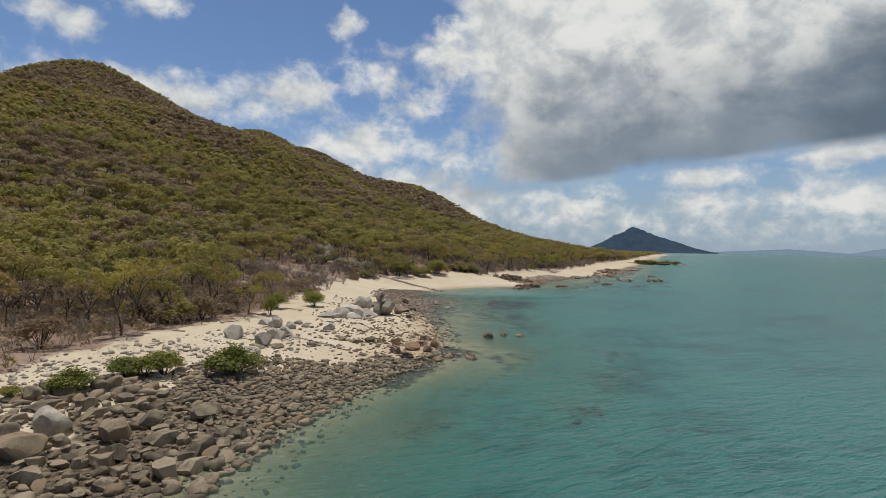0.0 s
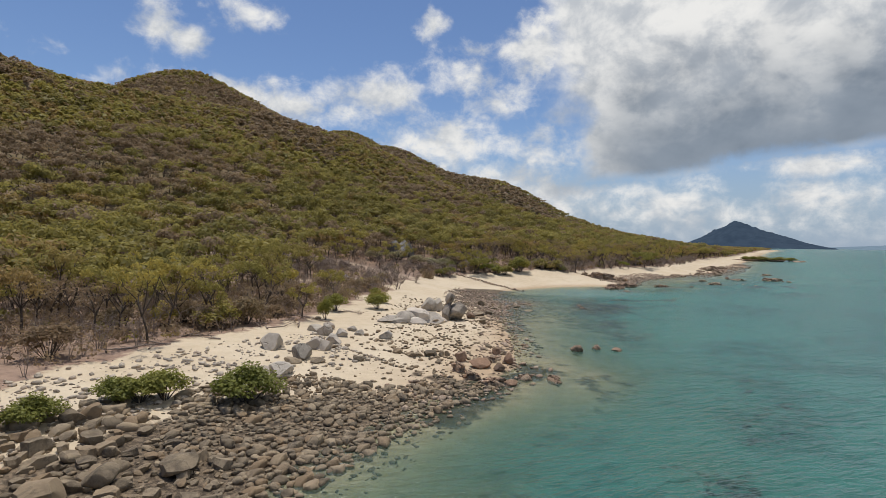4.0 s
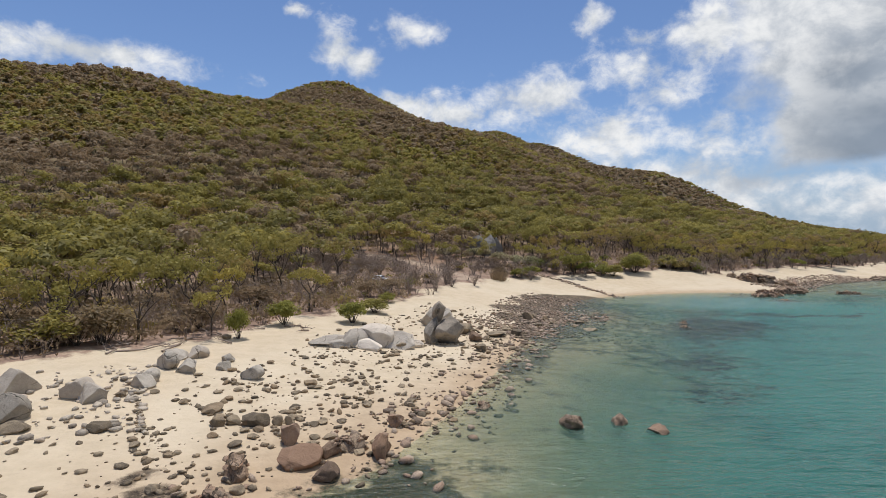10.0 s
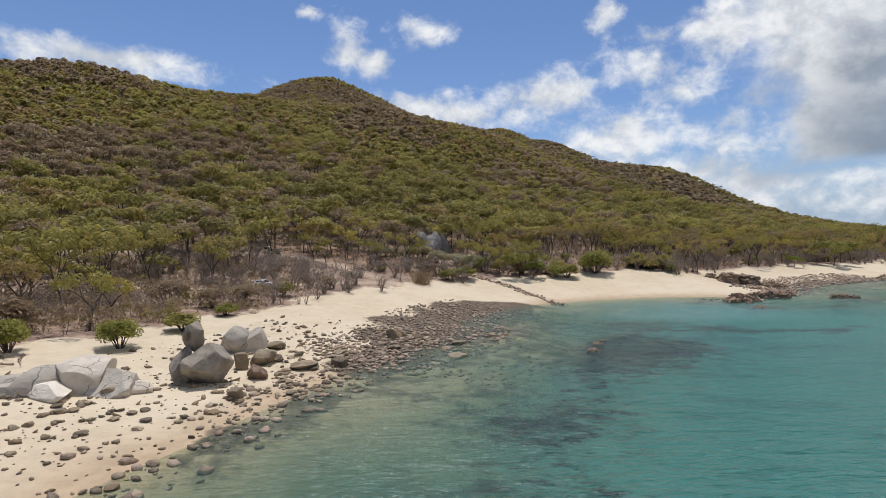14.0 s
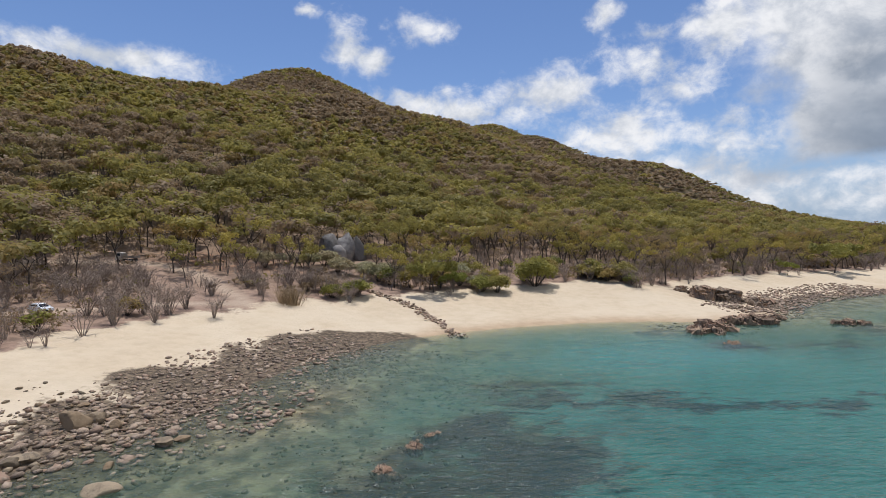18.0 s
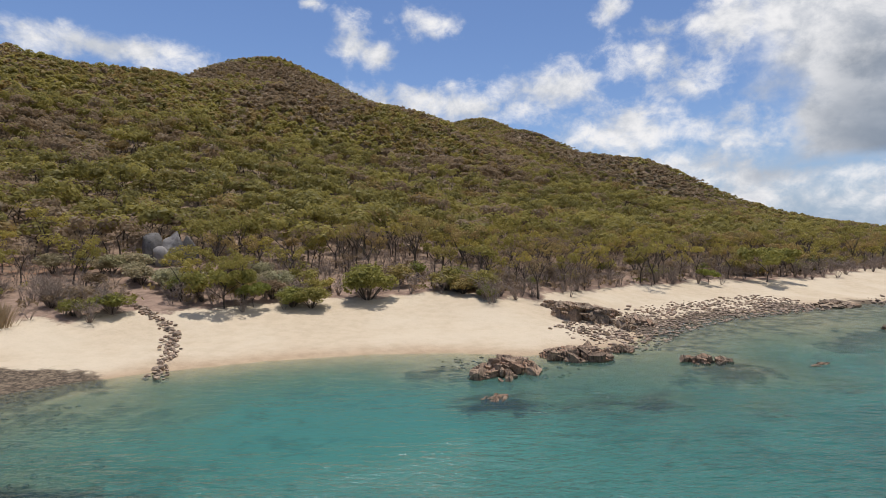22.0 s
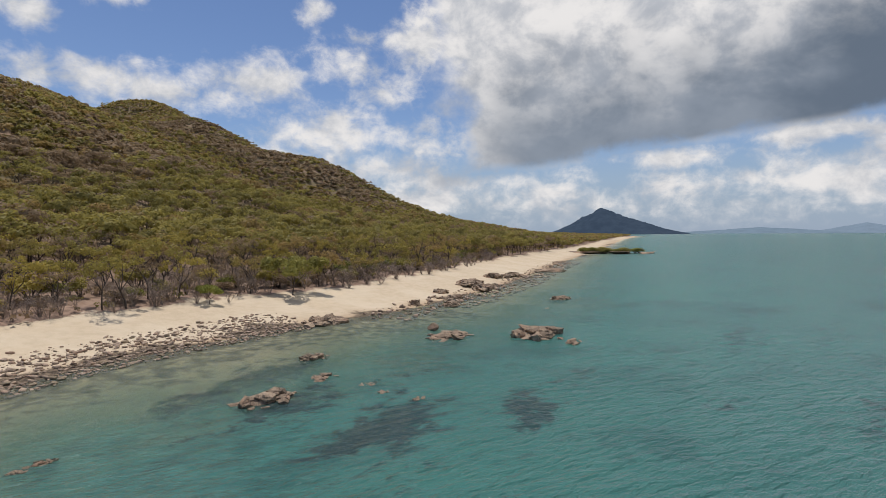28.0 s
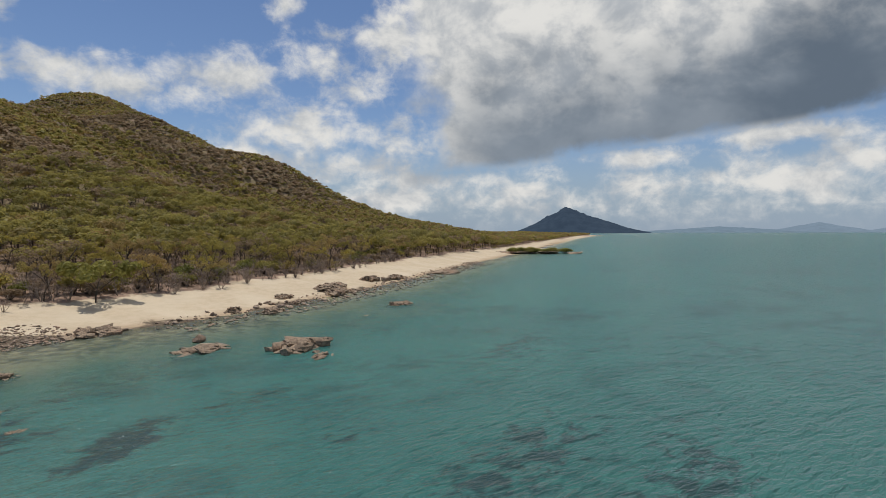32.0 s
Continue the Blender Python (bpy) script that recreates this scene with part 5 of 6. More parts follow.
for n, (x, y, w_, h_) in enumerate([(-20.6, 164.5, 6.2, 5.6), (-16.0, 165.5, 5.4, 6.2), (-12.4, 166.5, 4.2, 5.4), (-17.5, 162.5, 3.8, 3.6)]):
    ob = boulder(rock_mesh("stone", 600 + n, M_DARKROCK, 4, 5, 0.10, 0.9), x, y, w_, 1.25 * h_, "tall dark grey boulder among the trees", FOREST, turn=0.5 * n)


def rubble(name, label, s0, s1, d0, d1, count, small, large, mat, seed, shore_bias=1.0, shapes=None, singles=0, group="", single_label="", clump=None):
    """Stones strewn along a stretch of shore; the largest as things, the rest joined."""
    rng = np.random.default_rng(seed)
    s = s0 + (s1 - s0) * rng.random(count)
    d = d0 + (d1 - d0) * rng.random(count) ** shore_bias
    px, py = np.interp(s, ALONG, SHORE[:, 0]), np.interp(s, ALONG, SHORE[:, 1])
    tx, ty = np.interp(s + 4, ALONG, SHORE[:, 0]) - np.interp(s - 4, ALONG, SHORE[:, 0]), np.interp(s + 4, ALONG, SHORE[:, 1]) - np.interp(s - 4, ALONG, SHORE[:, 1])
    size_t = np.hypot(tx, ty)
    x, y = px - ty / size_t * d, py + tx / size_t * d
    keep = (rng.random(count) < (np.minimum(s - s0, s1 - s) + 2) / 8) & (rng.random(count) < (d1 - d) / 6 + 0.1)
    if clump is not None:
        keep &= wobble(x, y, 9.0, 3.3) + 0.4 * wobble(x, y, 3.1, 1.1) + 0.55 * rng.normal(size=count) > clump
    x, y, s, d = x[keep], y[keep], s[keep], d[keep]
    count = x.size
    z = height(x, y)
    size = small + (large - small) * rng.random(count) ** 2.6
    order = np.argsort(-size)
    for i in order[:singles]:
        k = int(rng.integers(0, 7))
        ob = boulder(ROUND[k], x[i], y[i], size[i], size[i] * (0.22 + 0.16 * rng.random()), single_label, group, "beach_stone", sink=0.4)
    rest = order[singles:]
    n = len(rest)
    stretch = np.stack([1 + 0.3 * rng.random(n), 0.7 + 0.4 * rng.random(n), 0.75 + 0.5 * rng.random(n)], 1)
    v, f, who = scattered(shapes or COBBLES, x[rest], y[rest], z[rest] + 0.10 * size[rest], size[rest], rng.random(n) * 6.3, stretch, rng.integers(0, len(shapes or COBBLES), n), rng.normal(size=n) * 0.3)
    tagged(new(name, mesh_of(name, v, f, mat, True)), label, "stones", kind="stuff")


S = [s_at(*p) for p in ((-112, -86), (-61, -23), (-43, -11), (-12, 63), (3, 98), (68, 116), (85, 133), (150, 169), (300, 279))]


def inside(px, py, ring):
    """True where a point lies within a closed ring."""
    hit = np.zeros(px.shape, bool)
    for (ax, ay), (bx, by) in zip(ring, ring[1:] + ring[:1]):
        hit ^= ((ay > py) != (by > py)) & (px < (bx - ax) * (py - ay) / (by - ay + 1e-9) + ax)
    return hit


STONE_FIELD = [(-135, -85), (-114, -36), (-93, -21), (-79, -13.5), (-72, -11.5), (-64, -17), (-54, -16.5), (-49, -19.5), (-58, -26.5), (-70, -37), (-85, -55), (-104, -84)]


def pack_shore():
    """The stony shore: large worn stones lying side by side, small ones in the gaps."""
    rng = np.random.default_rng(31)
    x, y = spots(rng, (-135, -86), (-48, -8), 1.25)
    fx, fy = spots(rng, (-86, -60), (-48, -8), 0.74)
    coarse = x + 0.25 * y + 4 * wobble(x, y, 7, 4.0) < -93
    fine = fx + 0.25 * fy + 4 * wobble(fx, fy, 7, 4.0) >= -93
    x, y = np.r_[x[coarse], fx[fine]], np.r_[y[coarse], fy[fine]]
    small = np.r_[np.ones(coarse.sum()), np.full(fine.sum(), 0.66)]
    keep = inside(x, y, STONE_FIELD) & (rng.random(x.size) < 0.93)
    keep &= np.hypot(x + 96.5, y + 38.4) > 2.4
    keep &= np.hypot(x + 98.0, y + 43.8) > 2.1
    x, y, small = x[keep], y[keep], small[keep]
    z = height(x, y)
    n = x.size
    size = small * (0.85 + 1.3 * rng.random(n) ** 1.9)
    size *= np.where(wobble(x, y, 6, 2.0) > 0.25, 0.72, 1.0)
    turn = rng.normal(size=n) * 0.7 + 0.6
    far = np.hypot(x + 92, y + 40)
    order = np.argsort(far)
    for i in order[:270]:
        k = int(rng.integers(0, 9))
        ob = new("stone", SHORE_STONES[k])
        ob.scale = (size[i] * (1.1 + 0.3 * rng.random()), size[i] * (0.75 + 0.3 * rng.random()), size[i] * (0.8 + 0.4 * rng.random()))
        ob.rotation_euler = (rng.normal() * 0.16, rng.normal() * 0.16, turn[i])
        ob.location = (x[i], y[i], z[i] + 0.14 * size[i])
        tagged(ob, "rounded brown stone lying in the stony shore", "rock", "stones of the stony shore")
    rest = order[270:]
    m = len(rest)
    shapes = [arrays_of(me) for me in SHORE_STONES]
    stretch = np.stack([1.1 + 0.3 * rng.random(m), 0.75 + 0.3 * rng.random(m), 0.8 + 0.4 * rng.random(m)], 1)
    v, f, who = scattered(shapes, x[rest], y[rest], z[rest] + 0.10 * size[rest], size[rest], turn[rest], stretch, rng.integers(0, 9, m), rng.normal(size=m) * 0.16)
    tagged(new("stony_shore", mesh_of("stony_shore", v, f, M_STONE, True)), "rounded brown stones packed along the stony shore", "stones", kind="stuff")


pack_shore()
rubble("shore_gravel", "small brown stones in the gaps of the stony shore", S[0], S[1], -8, 22, 2600, 0.3, 0.95, M_STONE, 38, 1.0)
rubble("upper_stones", "pale pinkish stones at the back of the stony shore", S[0], s_at(-50, -17), 17, 38, 3000, 0.25, 1.15, M_GRANITE, 37, 1.0)
rubble("sandy_stones", "scattered brown stones half buried in sand", S[1], S[3], -1, 28, 4200, 0.16, 1.05, M_STONE, 32, 1.25, None, 150, "scattered stones on the sand", "brown stone lying on pale sand", -0.3)
rubble("point_stones", "broken reddish stones at the water's edge", S[1] - 4, S[3], -5, 7, 1500, 0.3, 1.3, M_COBBLE, 33, 1.0, None, 0, "", "", -0.35)
rubble("cobble_flat", "flat of brown cobbles beside shallow water", S[3] - 25, S[4] - 3, -9, 15, 6200, 0.2, 0.95, M_COBBLE, 34, 1.0, None, 0, "", "", -0.5)
rubble("drowned_cobbles", "small dark cobbles under shallow water", S[3] - 25, S[4] + 4, -27, -6, 2600, 0.2, 0.7, M_STONE, 40, 1.0, None, 0, "", "", -0.1)
rubble("ledge_stones", "flat dark stones in the shallows beside the ledge", s_at(47, 115), s_at(64, 114), -10, -2, 260, 0.3, 1.1, M_STONE, 39, 1.0, None, 0, "", "", -0.2)
rubble("point_cobbles", "grey-brown cobbles along the point", S[5] + 4, S[7] - 12, -5, 14, 4200, 0.2, 1.25, M_COBBLE, 35, 1.0, None, 40, "stones on the rocky point", "grey-brown stone on the rocky point")
rubble("far_cobbles", "brown stones along the far shore", S[7], S[8] + 60, -12, 6, 1900, 0.3, 1.9, M_COBBLE, 36, 1.0)


# ---------------------------------------------------------------- green bushes, groyne, vehicles
def bush(seed, wide, tall, count, size, mat):
    """A low rounded bush with many stems: wood and leaf meshes."""
    rng = np.random.default_rng(seed)
    pieces, tips = [], []
    for _ in range(14):
        a, out = rng.random() * 6.3, 0.42 * wide * math.sqrt(rng.random())
        tip = np.array([out * math.cos(a), out * math.sin(a), tall * (0.55 + 0.3 * rng.random()) * (1 - 0.45 * (out / (0.5 * wide)) ** 2)])
        pieces.append(tube([(0.15 * math.cos(a), 0.15 * math.sin(a), -0.2), tip * (0.5, 0.5, 0.42) + rng.normal(size=3) * 0.08, tip], (0.06, 0.045, 0.02), 4))
        tips.append(tip)
    wood = mesh_of("branches", *merged(pieces), M_BARK, True)
    c = np.repeat(np.array(tips), count, axis=0)
    v, f = leaves(rng, c, 0.24 * wide, size, flat=0.7)
    v[:, 2] = np.maximum(v[:, 2] * 0.96, 0.15)
    return wood, mesh_of("foliage", v, f, mat)


BUSH_KINDS = [bush(800 + k, 4.6, 3.4, 190, 0.19, M_BUSH_LEAF) for k in range(4)]
# x, y, width, height
BUSHES = [
    (-79.2, -21.6, 6.6, 4.4), (-87.3, -20, 4.9, 3.4), (-89.5, -20.5, 5.0, 3.0), (-91.4, -20.5, 4.6, 2.8), (-96.4, -27, 4.4, 3.0),
    (-101.4, -28, 2.6, 1.5), (-52.2, 44.9, 5.2, 4), (-49.5, 55.5, 5.5, 2.9), (-48.2, 67.4, 3.6, 2.3), (-62.5, 40.6, 5.1, 4.2),
    (-65.9, 29.2, 3.1, 4.7), (-11.5, 123.7, 4.4, 3.0), (20, 137.4, 6.4, 4), (-7, 126.3, 6.4, 3.6),
    (23.5, 137.7, 6.5, 4.4), (33.2, 143.4, 9.7, 7.5), (56.7, 144.2, 4.3, 3),
]
for n, (x, y, w_, h_) in enumerate(BUSHES):
    wood, foliage = BUSH_KINDS[n % 4]
    root = thing("green_bush", x, y, ground_z(x, y), n * 1.7, "dense green bush growing on sand and stones", "bush", "green bushes of the shore")
    part("branch_frame", wood, root), part("foliage", foliage, root)
    root.scale = (w_ / 4.6, w_ / 4.6, h_ / 3.4)

# broad shade trees at the back of the bay
SHADE = gum_tree(900, 6.4, 150, 0.34, M_SHADE_LEAF, 1.5, 0.7)
for n, (x, y, k) in enumerate([(9.0, 133.2, 1.05), (13.4, 135.4, 0.66), (141.0, 193.0, 1.5), (120.0, 184.5, 0.65)]):
    root = thing("shade_tree", x, y, ground_z(x, y), n * 1.3, "broad green shade tree at the back of the beach", "tree", "shade trees behind the beach")
    part("trunk", SHADE[0], root), part("crown", SHADE[1], root)
    root.scale = (k, k, k)

# a hem of dense bushes and low trees along the back of the beach
HEM_LEAVES = [M_LEAF, M_DRY_LEAF, M_BUSH_LEAF, M_LEAF]
HEM = [bush(840 + k, 5.2, 4.4, 60, 0.29, HEM_LEAVES[k]) for k in range(4)]
hem_rng = np.random.default_rng(41)


def hem_row(near, deep, step, sparse_start, sparse_bay, small, large):
    """One ragged row of bushes behind the sand, all along the shore."""
    at = s_at(-112, -92)
    while at < s_at(330, 304):
        edge = float(veg_edge(at)) + near + deep * hem_rng.random()
        px, py = np.interp(at, ALONG, SHORE[:, 0]), np.interp(at, ALONG, SHORE[:, 1])
        tx, ty = np.interp(at + 12, ALONG, SHORE[:, 0]) - np.interp(at - 12, ALONG, SHORE[:, 0]), np.interp(at + 12, ALONG, SHORE[:, 1]) - np.interp(at - 12, ALONG, SHORE[:, 1])
        x, y = px - ty / math.hypot(tx, ty) * edge, py + tx / math.hypot(tx, ty) * edge
        bare = math.exp(-(((x + 35) / 30) ** 2 + ((y - 112) / 22) ** 2))
        early = at < s_at(-10, 74)
        here = np.array([x]), np.array([y])
        if track_at(*here)[0] > 4 and gap_at(*here)[0] > 2.5 and hem_rng.random() > max(0.85 * bare, sparse_start if early else sparse_bay):
            k = int(hem_rng.choice([0, 1, 1, 1, 3] if early else [0, 1, 1, 2, 3]))
            root = thing("coastal_bush", x, y, ground_z(x, y), hem_rng.random() * 6.3, ("olive", "brown half-bare", "green", "yellow-green")[k] + " bush along the back of the beach", "bush", "bushes behind the beach")
            part("branch_frame", HEM[k][0], root), part("foliage", HEM[k][1], root)
            size = small + (large - small) * hem_rng.random()
            root.scale = (size * 1.1, size, size * (0.75 + 0.4 * hem_rng.random()))
        at += step * (0.6 + 0.8 * hem_rng.random())


hem_row(4.0, 5.0, 3.8, 0.62, 0.25, 0.55, 1.25)
hem_row(10.0, 8.0, 4.4, 0.78, 0.2, 0.7, 1.45)

# a tuft of tall dry grass by the track
rng = np.random.default_rng(77)
blades = [tube([(a, b, -0.1), (a * 1.5, b * 1.5, 1.4), (a * 2.3, b * 2.3, 2.6 + rng.random())], (0.03, 0.025, 0.008), 3) for a, b in rng.normal(size=(160, 2)) * 0.65]
M_STRAW = bark_material("dry_straw", (0.30, 0.22, 0.13), (0.42, 0.32, 0.2))
for n, (x, y, k) in enumerate([(-17.6, 116.4, 1.1), (-19.4, 117.2, 0.9)]):
    ob = new("dry_grass_tussock", mesh_of("dry_grass_tussock", *merged(blades), M_STRAW))
    ob.location, ob.rotation_euler, ob.scale = (x, y, ground_z(x, y)), (0, 0, n * 2.0), (k, k, k)
    tagged(ob, "tall tuft of straw-coloured dry grass by the track", "grass", "dry grass tussocks")

# the line of stones that runs down the beach into the water
GROYNE = np.array([(-8, 131.5), (-4, 129.5), (2, 125), (6.4, 120), (10, 112), (12.6, 103.5), (14, 100.5)])
GROYNE_STONES = [rock_mesh("stone", 560 + k, M_COBBLE, 2, 10, 0.08, 0.66) for k in range(5)]
groyne = tagged(new("stone_groyne"), "low line of piled brown stones down the beach", "groyne")
groyne.location = (2, 118, ground_z(2, 118))
run = np.r_[0, np.cumsum(np.hypot(*np.diff(GROYNE, axis=0).T))]
for k in range(230):
    at = run[-1] * k / 229
    x = np.interp(at, run, GROYNE[:, 0]) + rng.normal() * 0.6
    y = np.interp(at, run, GROYNE[:, 1]) + rng.normal() * 0.35
    if 0.80 < k / 229 < 0.85:
        continue
    ob = part("stone", GROYNE_STONES[k % 5], groyne)
    size = 0.4 + 0.5 * rng.random()
    ob.scale = (size * 1.2, size, size * 1.05)
    ob.rotation_euler = (rng.normal() * 0.2, rng.normal() * 0.2, rng.random() * 6.3)
    ob.location = Vector((x, y, max(ground_z(x, y), -0.3) + 0.18 * size + (0.3 if k % 4 == 0 else 0.0))) - groyne.location


M_WHITE = plain_material("white_car_paint", (0.72, 0.73, 0.74), 0.3)
M_GLASS = plain_material("dark_car_glass", (0.02, 0.025, 0.03), 0.06)
M_TYRE = plain_material("black_tyre_rubber", (0.025, 0.025, 0.025), 0.85)
M_RIM = plain_material("grey_steel_rim", (0.35, 0.35, 0.36), 0.4, 0.8)
M_LAMP = plain_material("lamp_glass", (0.6, 0.6, 0.58), 0.15)
M_TAIL = plain_material("red_tail_lamp", (0.4, 0.02, 0.02), 0.25)
M_CREAM = plain_material("dusty_cream_truck_paint", (0.55, 0.49, 0.42), 0.55)
M_TRAY = plain_material("grey_steel_tray", (0.34, 0.31, 0.28), 0.6, 0.4)


def profile_body(name, outline, half, mat, parent, label="", pinch=0.0, z_pinch=1.0):
    """A body from a side outline, drawn in toward the top, with bevelled edges."""
    bm = bmesh.new()
    sides = []
    for sign in (-1, 1):
        sides.append([bm.verts.new((x, sign * (half - pinch * max(0.0, z - z_pinch)), z)) for x, z in outline])
    bm.faces.new(sides[0]), bm.faces.new(sides[1][::-1])
    for i in range(len(outline)):
        j = (i + 1) % len(outline)
        bm.faces.new((sides[0][j], sides[0][i], sides[1][i], sides[1][j]))
    bmesh.ops.recalc_face_normals(bm, faces=bm.faces)
    bmesh.ops.bevel(bm, geom=list(bm.edges), offset=0.05, segments=2, affect="EDGES")
    me = bpy.data.meshes.new(name)
    bm.to_mesh(me)
    bm.free()
    me.materials.append(mat)
    return part(name, me, parent, label)


def slab_part(name, x0, x1, y0, y1, z0, z1, mat, parent, label="", bevel=0.02):
    bm = bmesh.new()
    bmesh.ops.create_cube(bm, size=1, matrix=Matrix.LocRotScale(((x0 + x1) / 2, (y0 + y1) / 2, (z0 + z1) / 2), None, (x1 - x0, y1 - y0, z1 - z0)))
    bmesh.ops.bevel(bm, geom=list(bm.edges), offset=min(bevel, 0.4 * min(x1 - x0, y1 - y0, z1 - z0)), segments=2, affect="EDGES")
    me = bpy.data.meshes.new(name)
    bm.to_mesh(me)
    bm.free()
    me.materials.append(mat)
    return part(name, me, parent, label)


def wheel(x, y, r, wide, parent):
    bm = bmesh.new()
    bmesh.ops.create_cone(bm, cap_ends=True, segments=20, radius1=r, radius2=r, depth=wide, matrix=Matrix.Translation((x, y, r)) @ Matrix.Rotation(math.pi / 2, 4, "X"))
    bmesh.ops.bevel(bm, geom=[e for e in bm.edges], offset=0.04, segments=2, affect="EDGES")
    me = bpy.data.meshes.new("wheel")
    bm.to_mesh(me)
    bm.free()
    me.materials.append(M_TYRE)
    ob = part("wheel", me, parent)
    bm = bmesh.new()
    bmesh.ops.create_cone(bm, cap_ends=True, segments=16, radius1=r * 0.6, radius2=r * 0.5, depth=wide + 0.03, matrix=Matrix.Translation((x, y, r)) @ Matrix.Rotation(math.pi / 2, 4, "X"))
    me = bpy.data.meshes.new("rim")
    bm.to_mesh(me)
    bm.free()
    me.materials.append(M_RIM)
    part("rim", me, ob, "grey steel rim")


def hatchback(x, y, turn):
    car = thing("parked_car", x, y, ground_z(x, y) + 0.05, turn, "white hatchback parked on the sandy track under trees", "car")
    profile_body("body", [(-2.05, 0.35), (-2.1, 0.8), (-1.95, 1.02), (-1.2, 1.06), (0.95, 1.0), (1.95, 0.82), (2.1, 0.6), (2.05, 0.3)], 0.86, M_WHITE, car)
    profile_body("cabin", [(-1.95, 1.0), (-1.55, 1.46), (-0.2, 1.52), (0.35, 1.44), (1.05, 0.98)], 0.80, M_WHITE, car, "white roof and pillars", 0.35, 1.0)
    profile_body("side_glass", [(-1.55, 1.04), (-1.30, 1.36), (-0.2, 1.42), (0.25, 1.36), (0.75, 1.04)], 0.83, M_GLASS, car, "dark side windows", 0.35, 1.0)
    profile_body("windscreen", [(0.42, 1.42), (0.50, 1.43), (1.10, 1.0), (0.98, 1.0)], 0.66, M_GLASS, car, "dark windscreen", 0.2, 1.0)
    for s in (-1, 1):
        slab_part("headlight", 1.86, 2.06, s * 0.62 - 0.17, s * 0.62 + 0.17, 0.62, 0.78, M_LAMP, car, "clear headlight")
        slab_part("tail_light", -2.12, -1.98, s * 0.7 - 0.1, s * 0.7 + 0.1, 0.75, 1.0, M_TAIL, car, "red tail light")
        slab_part("wing_mirror", 0.62, 0.78, s * 0.96 - 0.1, s * 0.96 + 0.1, 0.98, 1.12, M_WHITE, car)
    slab_part("grille", 2.03, 2.13, -0.45, 0.45, 0.38, 0.55, M_TYRE, car, "black grille")
    for wx in (-1.28, 1.3):
        for s in (-0.78, 0.78):
            wheel(wx, s, 0.31, 0.2, car)
    return car


def truck(x, y, turn):
    lorry = thing("parked_truck", x, y, ground_z(x, y) + 0.05, turn, "small cream truck with a flat tray on the dirt track", "truck")
    profile_body("cab", [(0.9, 0.55), (0.9, 2.15), (1.15, 2.3), (2.15, 2.3), (2.5, 1.5), (2.6, 0.9), (2.6, 0.5)], 0.95, M_CREAM, lorry, "", 0.12, 1.4)
    profile_body("windscreen", [(2.20, 2.14), (2.26, 2.14), (2.56, 1.46), (2.46, 1.44)], 0.78, M_GLASS, lorry, "dark windscreen")
    for s in (-1, 1):
        slab_part("side_window", 1.2, 2.1, s * 0.89 - 0.035, s * 0.89 + 0.035, 1.5, 2.08, M_GLASS, lorry, "dark side window")
        slab_part("headlight", 2.52, 2.64, s * 0.7 - 0.14, s * 0.7 + 0.14, 0.78, 0.98, M_LAMP, lorry, "clear headlight")
    slab_part("chassis", -2.5, 2.4, -0.42, 0.42, 0.5, 0.72, M_TYRE, lorry, "dark steel chassis")
    slab_part("tray", -2.6, 0.78, -1.02, 1.02, 0.92, 1.06, M_TRAY, lorry, "grey steel tray")
    for s in (-1, 1):
        slab_part("side_board", -2.6, 0.78, s * 1.0 - 0.03, s * 1.0 + 0.03, 1.06, 1.46, M_TRAY, lorry)
    slab_part("tailboard", -2.62, -2.56, -1.0, 1.0, 1.06, 1.46, M_TRAY, lorry)
    slab_part("headboard", 0.72, 0.80, -1.0, 1.0, 1.06, 2.05, M_TRAY, lorry)
    for wx in (-1.7, 1.75):
        for s in (-0.82, 0.82):
            wheel(wx, s, 0.40, 0.26, lorry)
    return lorry


hatchback(-52.4, 98.6, radians(-25))
truck(-64.1, 142.8, radians(172))

# the mangrove spit far along the coast
SPIT = [(455, 402, 30, 7), (470, 385, 26, 6), (490, 372, 22, 5), (440, 415, 24, 6)]
for n, (x, y, w_, h_) in enumerate(SPIT):
    ob = boulder(JAGGED[n % 8], x, y, w_, h_ * 0.35, "low dark reef at the end of the spit", "reefs of the spit", z=-0.3, turn=0.7)
for n in range(16):
    x, y = 445 + 3.2 * n * 0.9 + rng.normal() * 3, 405 - 2.0 * n * 0.9 + rng.normal() * 5
    wood, foliage = BUSH_KINDS[n % 4]
    root = thing("mangrove_bush", x, y, 0.3, n, "dark green mangrove bush on the reef spit", "bush", "mangroves of the spit")
    part("branch_frame", wood, root), part("foliage", foliage, root)
    k = 1.3 + 0.6 * rng.random()
    root.scale = (k * 1.3, k * 1.3, k * 0.9)


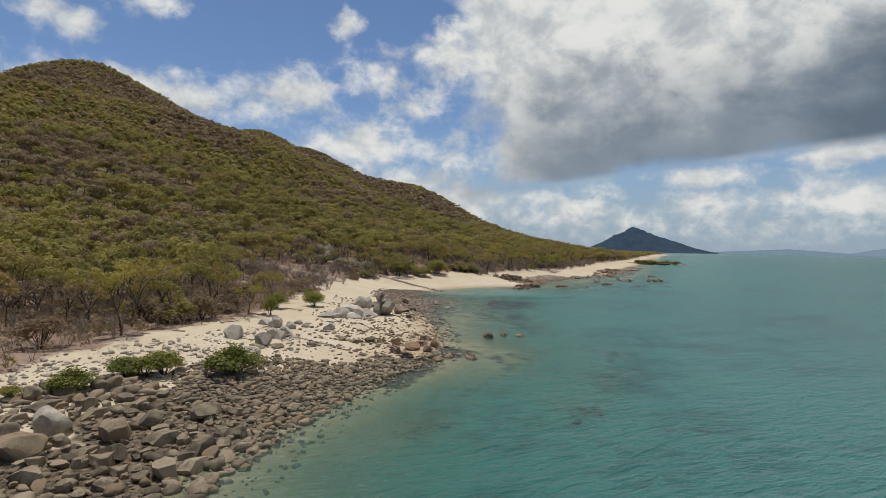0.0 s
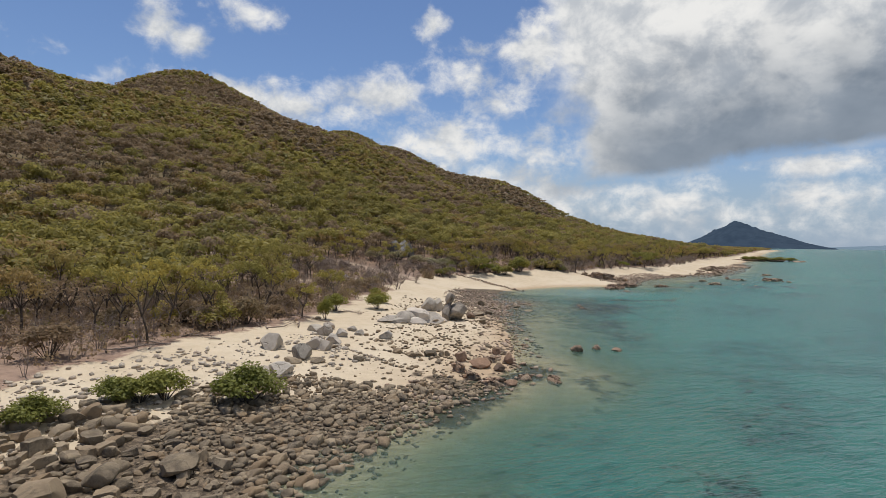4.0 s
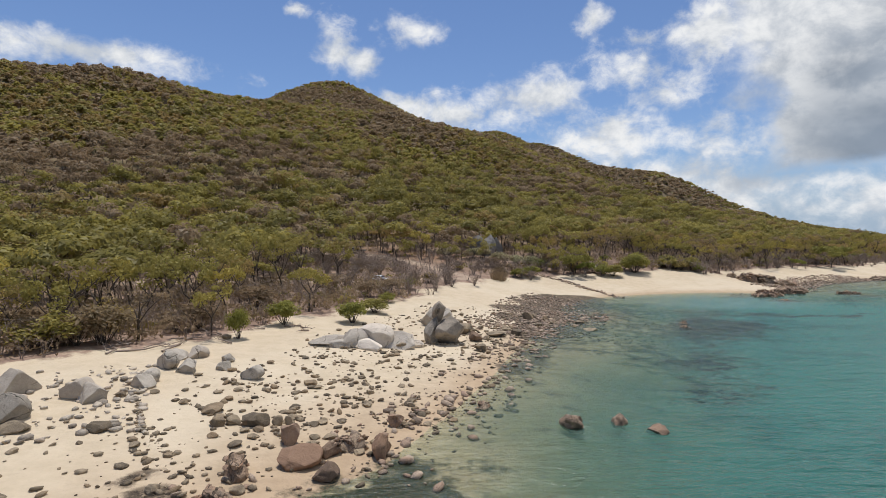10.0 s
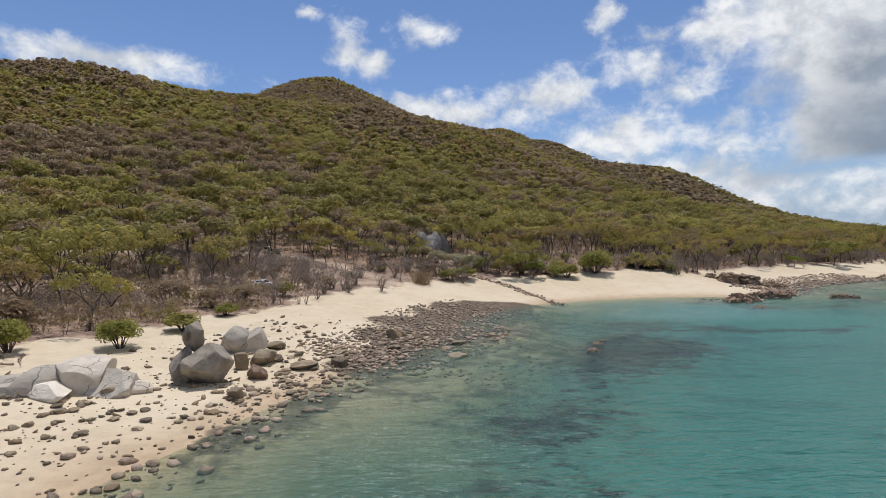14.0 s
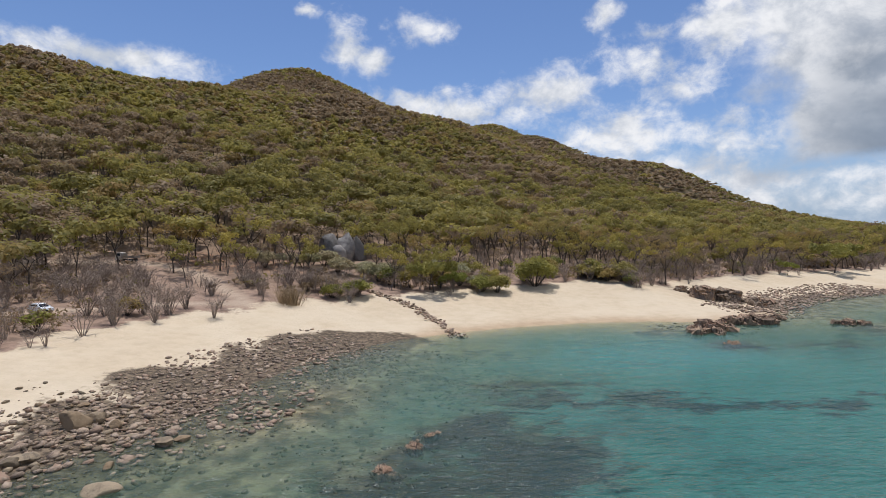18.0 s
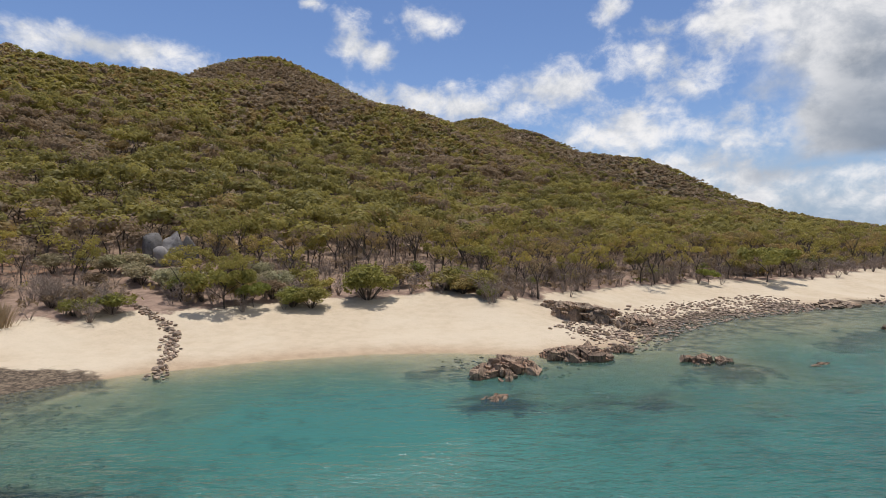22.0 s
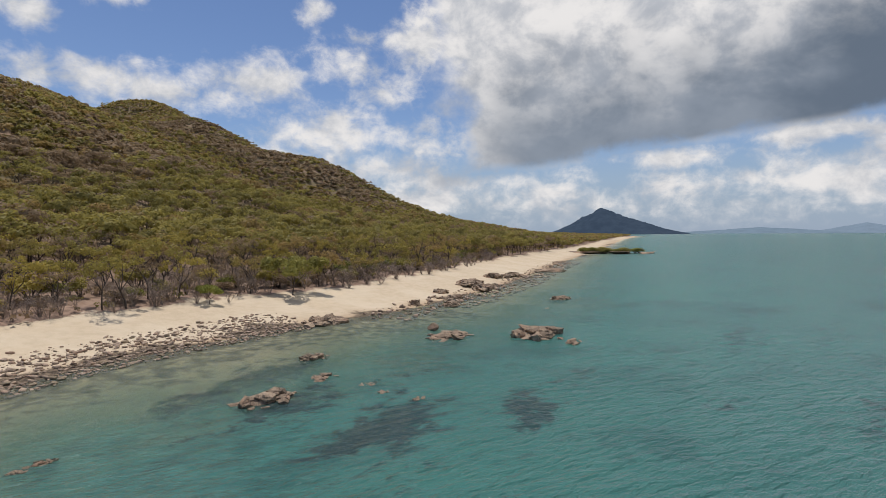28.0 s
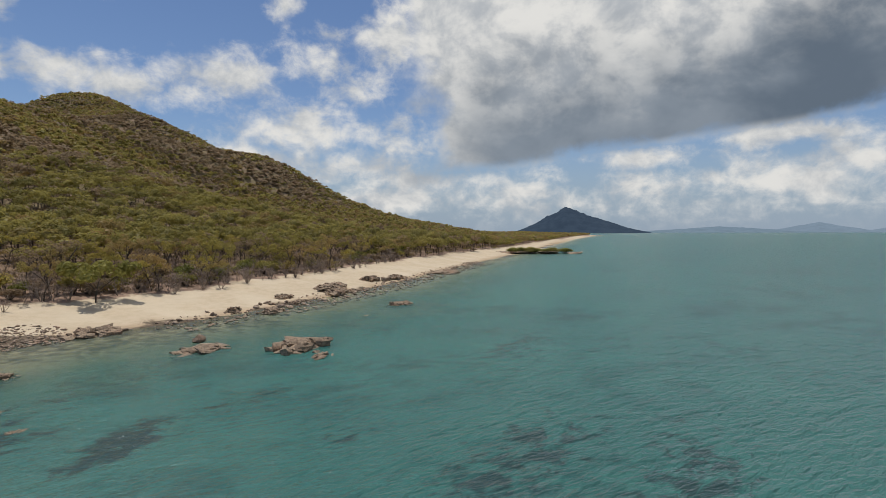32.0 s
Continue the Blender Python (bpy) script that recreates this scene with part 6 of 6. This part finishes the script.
# bare shrubs that stand out on the sand before the trees
OUT_SHRUBS = [mesh_of("stems", *bare_shrub(360 + k, 3.2, 6 if k < 4 else 14, 3, 3), M_TWIG, True) for k in range(8)]
out_rng = np.random.default_rng(88)
for n in range(120):
    at = s_at(-14, 66) + (s_at(300, 279) - s_at(-14, 66)) * (n + out_rng.random()) / 120
    edge = float(veg_edge(at)) - 4.5 + 10.0 * out_rng.random()
    px, py = np.interp(at, ALONG, SHORE[:, 0]), np.interp(at, ALONG, SHORE[:, 1])
    tx, ty = np.interp(at + 12, ALONG, SHORE[:, 0]) - np.interp(at - 12, ALONG, SHORE[:, 0]), np.interp(at + 12, ALONG, SHORE[:, 1]) - np.interp(at - 12, ALONG, SHORE[:, 1])
    x, y = px - ty / math.hypot(tx, ty) * edge, py + tx / math.hypot(tx, ty) * edge
    if float(track_at(np.array([x]), np.array([y]))[0]) < 3 or math.hypot(x - 3, y - 122) < 9 or math.hypot(x - 140, y - 191) < 8:
        continue
    ob = new("bare_shrub", OUT_SHRUBS[n % 8])
    k = 0.6 + 0.8 * out_rng.random()
    ob.location, ob.rotation_euler, ob.scale = (x, y, ground_z(x, y)), (0, 0, out_rng.random() * 6.3), (k * 1.2, k * 1.2, k)
    tagged(ob, "leafless grey shrub at the back of the sand", "shrub", "bare shrubs out on the sand")

# leafless bushes on the dry open ground round the track
OPEN_SHRUBS = [mesh_of("stems", *bare_shrub(380 + k, 3.4, 15, 3, 3), M_TWIG, True) for k in range(4)]
placed = 0
while placed < 85:
    x, y = -92 + 86 * out_rng.random(), 88 + 46 * out_rng.random()
    here = np.array([x]), np.array([y])
    d, s = inland(*here)
    if d[0] < veg_edge(s)[0] - 3 or track_at(*here)[0] < 3.0 or math.hypot(x + 52, y - 98) < 5 or math.hypot(x + 46, y - 93) < 6 or gap_at(*here)[0] < 3.5:
        continue
    ob = new("bare_shrub", OPEN_SHRUBS[placed % 4])
    k = 0.6 + 0.75 * out_rng.random()
    ob.location, ob.rotation_euler, ob.scale = (x, y, ground_z(x, y)), (0, 0, out_rng.random() * 6.3), (k * 1.25, k * 1.25, k)
    tagged(ob, "dense leafless grey-brown shrub on dry open ground", "shrub", "bare shrubs by the track")
    placed += 1

# silvery bushes round the dark boulders
SILVER = [bush(860 + k, 5.0, 4.2, 110, 0.26, M_PALE_LEAF) for k in range(2)]
for n in range(22):
    x, y = -34 + 52 * (n + out_rng.random()) / 22, 141 + 18 * out_rng.random()
    root = thing("silvery_bush", x, y, ground_z(x, y), out_rng.random() * 6.3, "rounded pale silvery-green bush below the wooded slope", "bush", "silvery bushes below the slope")
    part("branch_frame", SILVER[n % 2][0], root), part("foliage", SILVER[n % 2][1], root)
    k = 0.7 + 0.6 * out_rng.random()
    root.scale = (k, k, k)

# driftwood and fallen branches where the beach meets the scrub
for n in range(26):
    x, y = -100 + 42 * out_rng.random(), 0.0
    y = 0 + (x + 100) * 0.95 + out_rng.normal() * 2.5
    length = 2.0 + 3.5 * out_rng.random()
    limbs = [tube([(-0.5 * length, 0, 0.12), (0, 0.12 * length * out_rng.normal(), 0.22), (0.5 * length, 0.1, 0.15 + 0.3 * out_rng.random())], (0.13, 0.10, 0.03), 5)]
    for _ in range(3):
        p = np.array([length * (out_rng.random() - 0.4), 0, 0.2])
        limbs.append(tube([p, p + (0.5 * length * out_rng.random(), out_rng.normal() * 0.5, 0.3 + 0.5 * out_rng.random())], (0.05, 0.012), 4))
    ob = new("driftwood_branch", mesh_of("driftwood_branch", *merged(limbs), M_TWIG, True))
    ob.location, ob.rotation_euler = (x, y, ground_z(x, y)), (0, 0, out_rng.random() * 6.3)
    tagged(ob, "bleached grey fallen branch lying on the sand", "driftwood", "driftwood at the back of the beach")
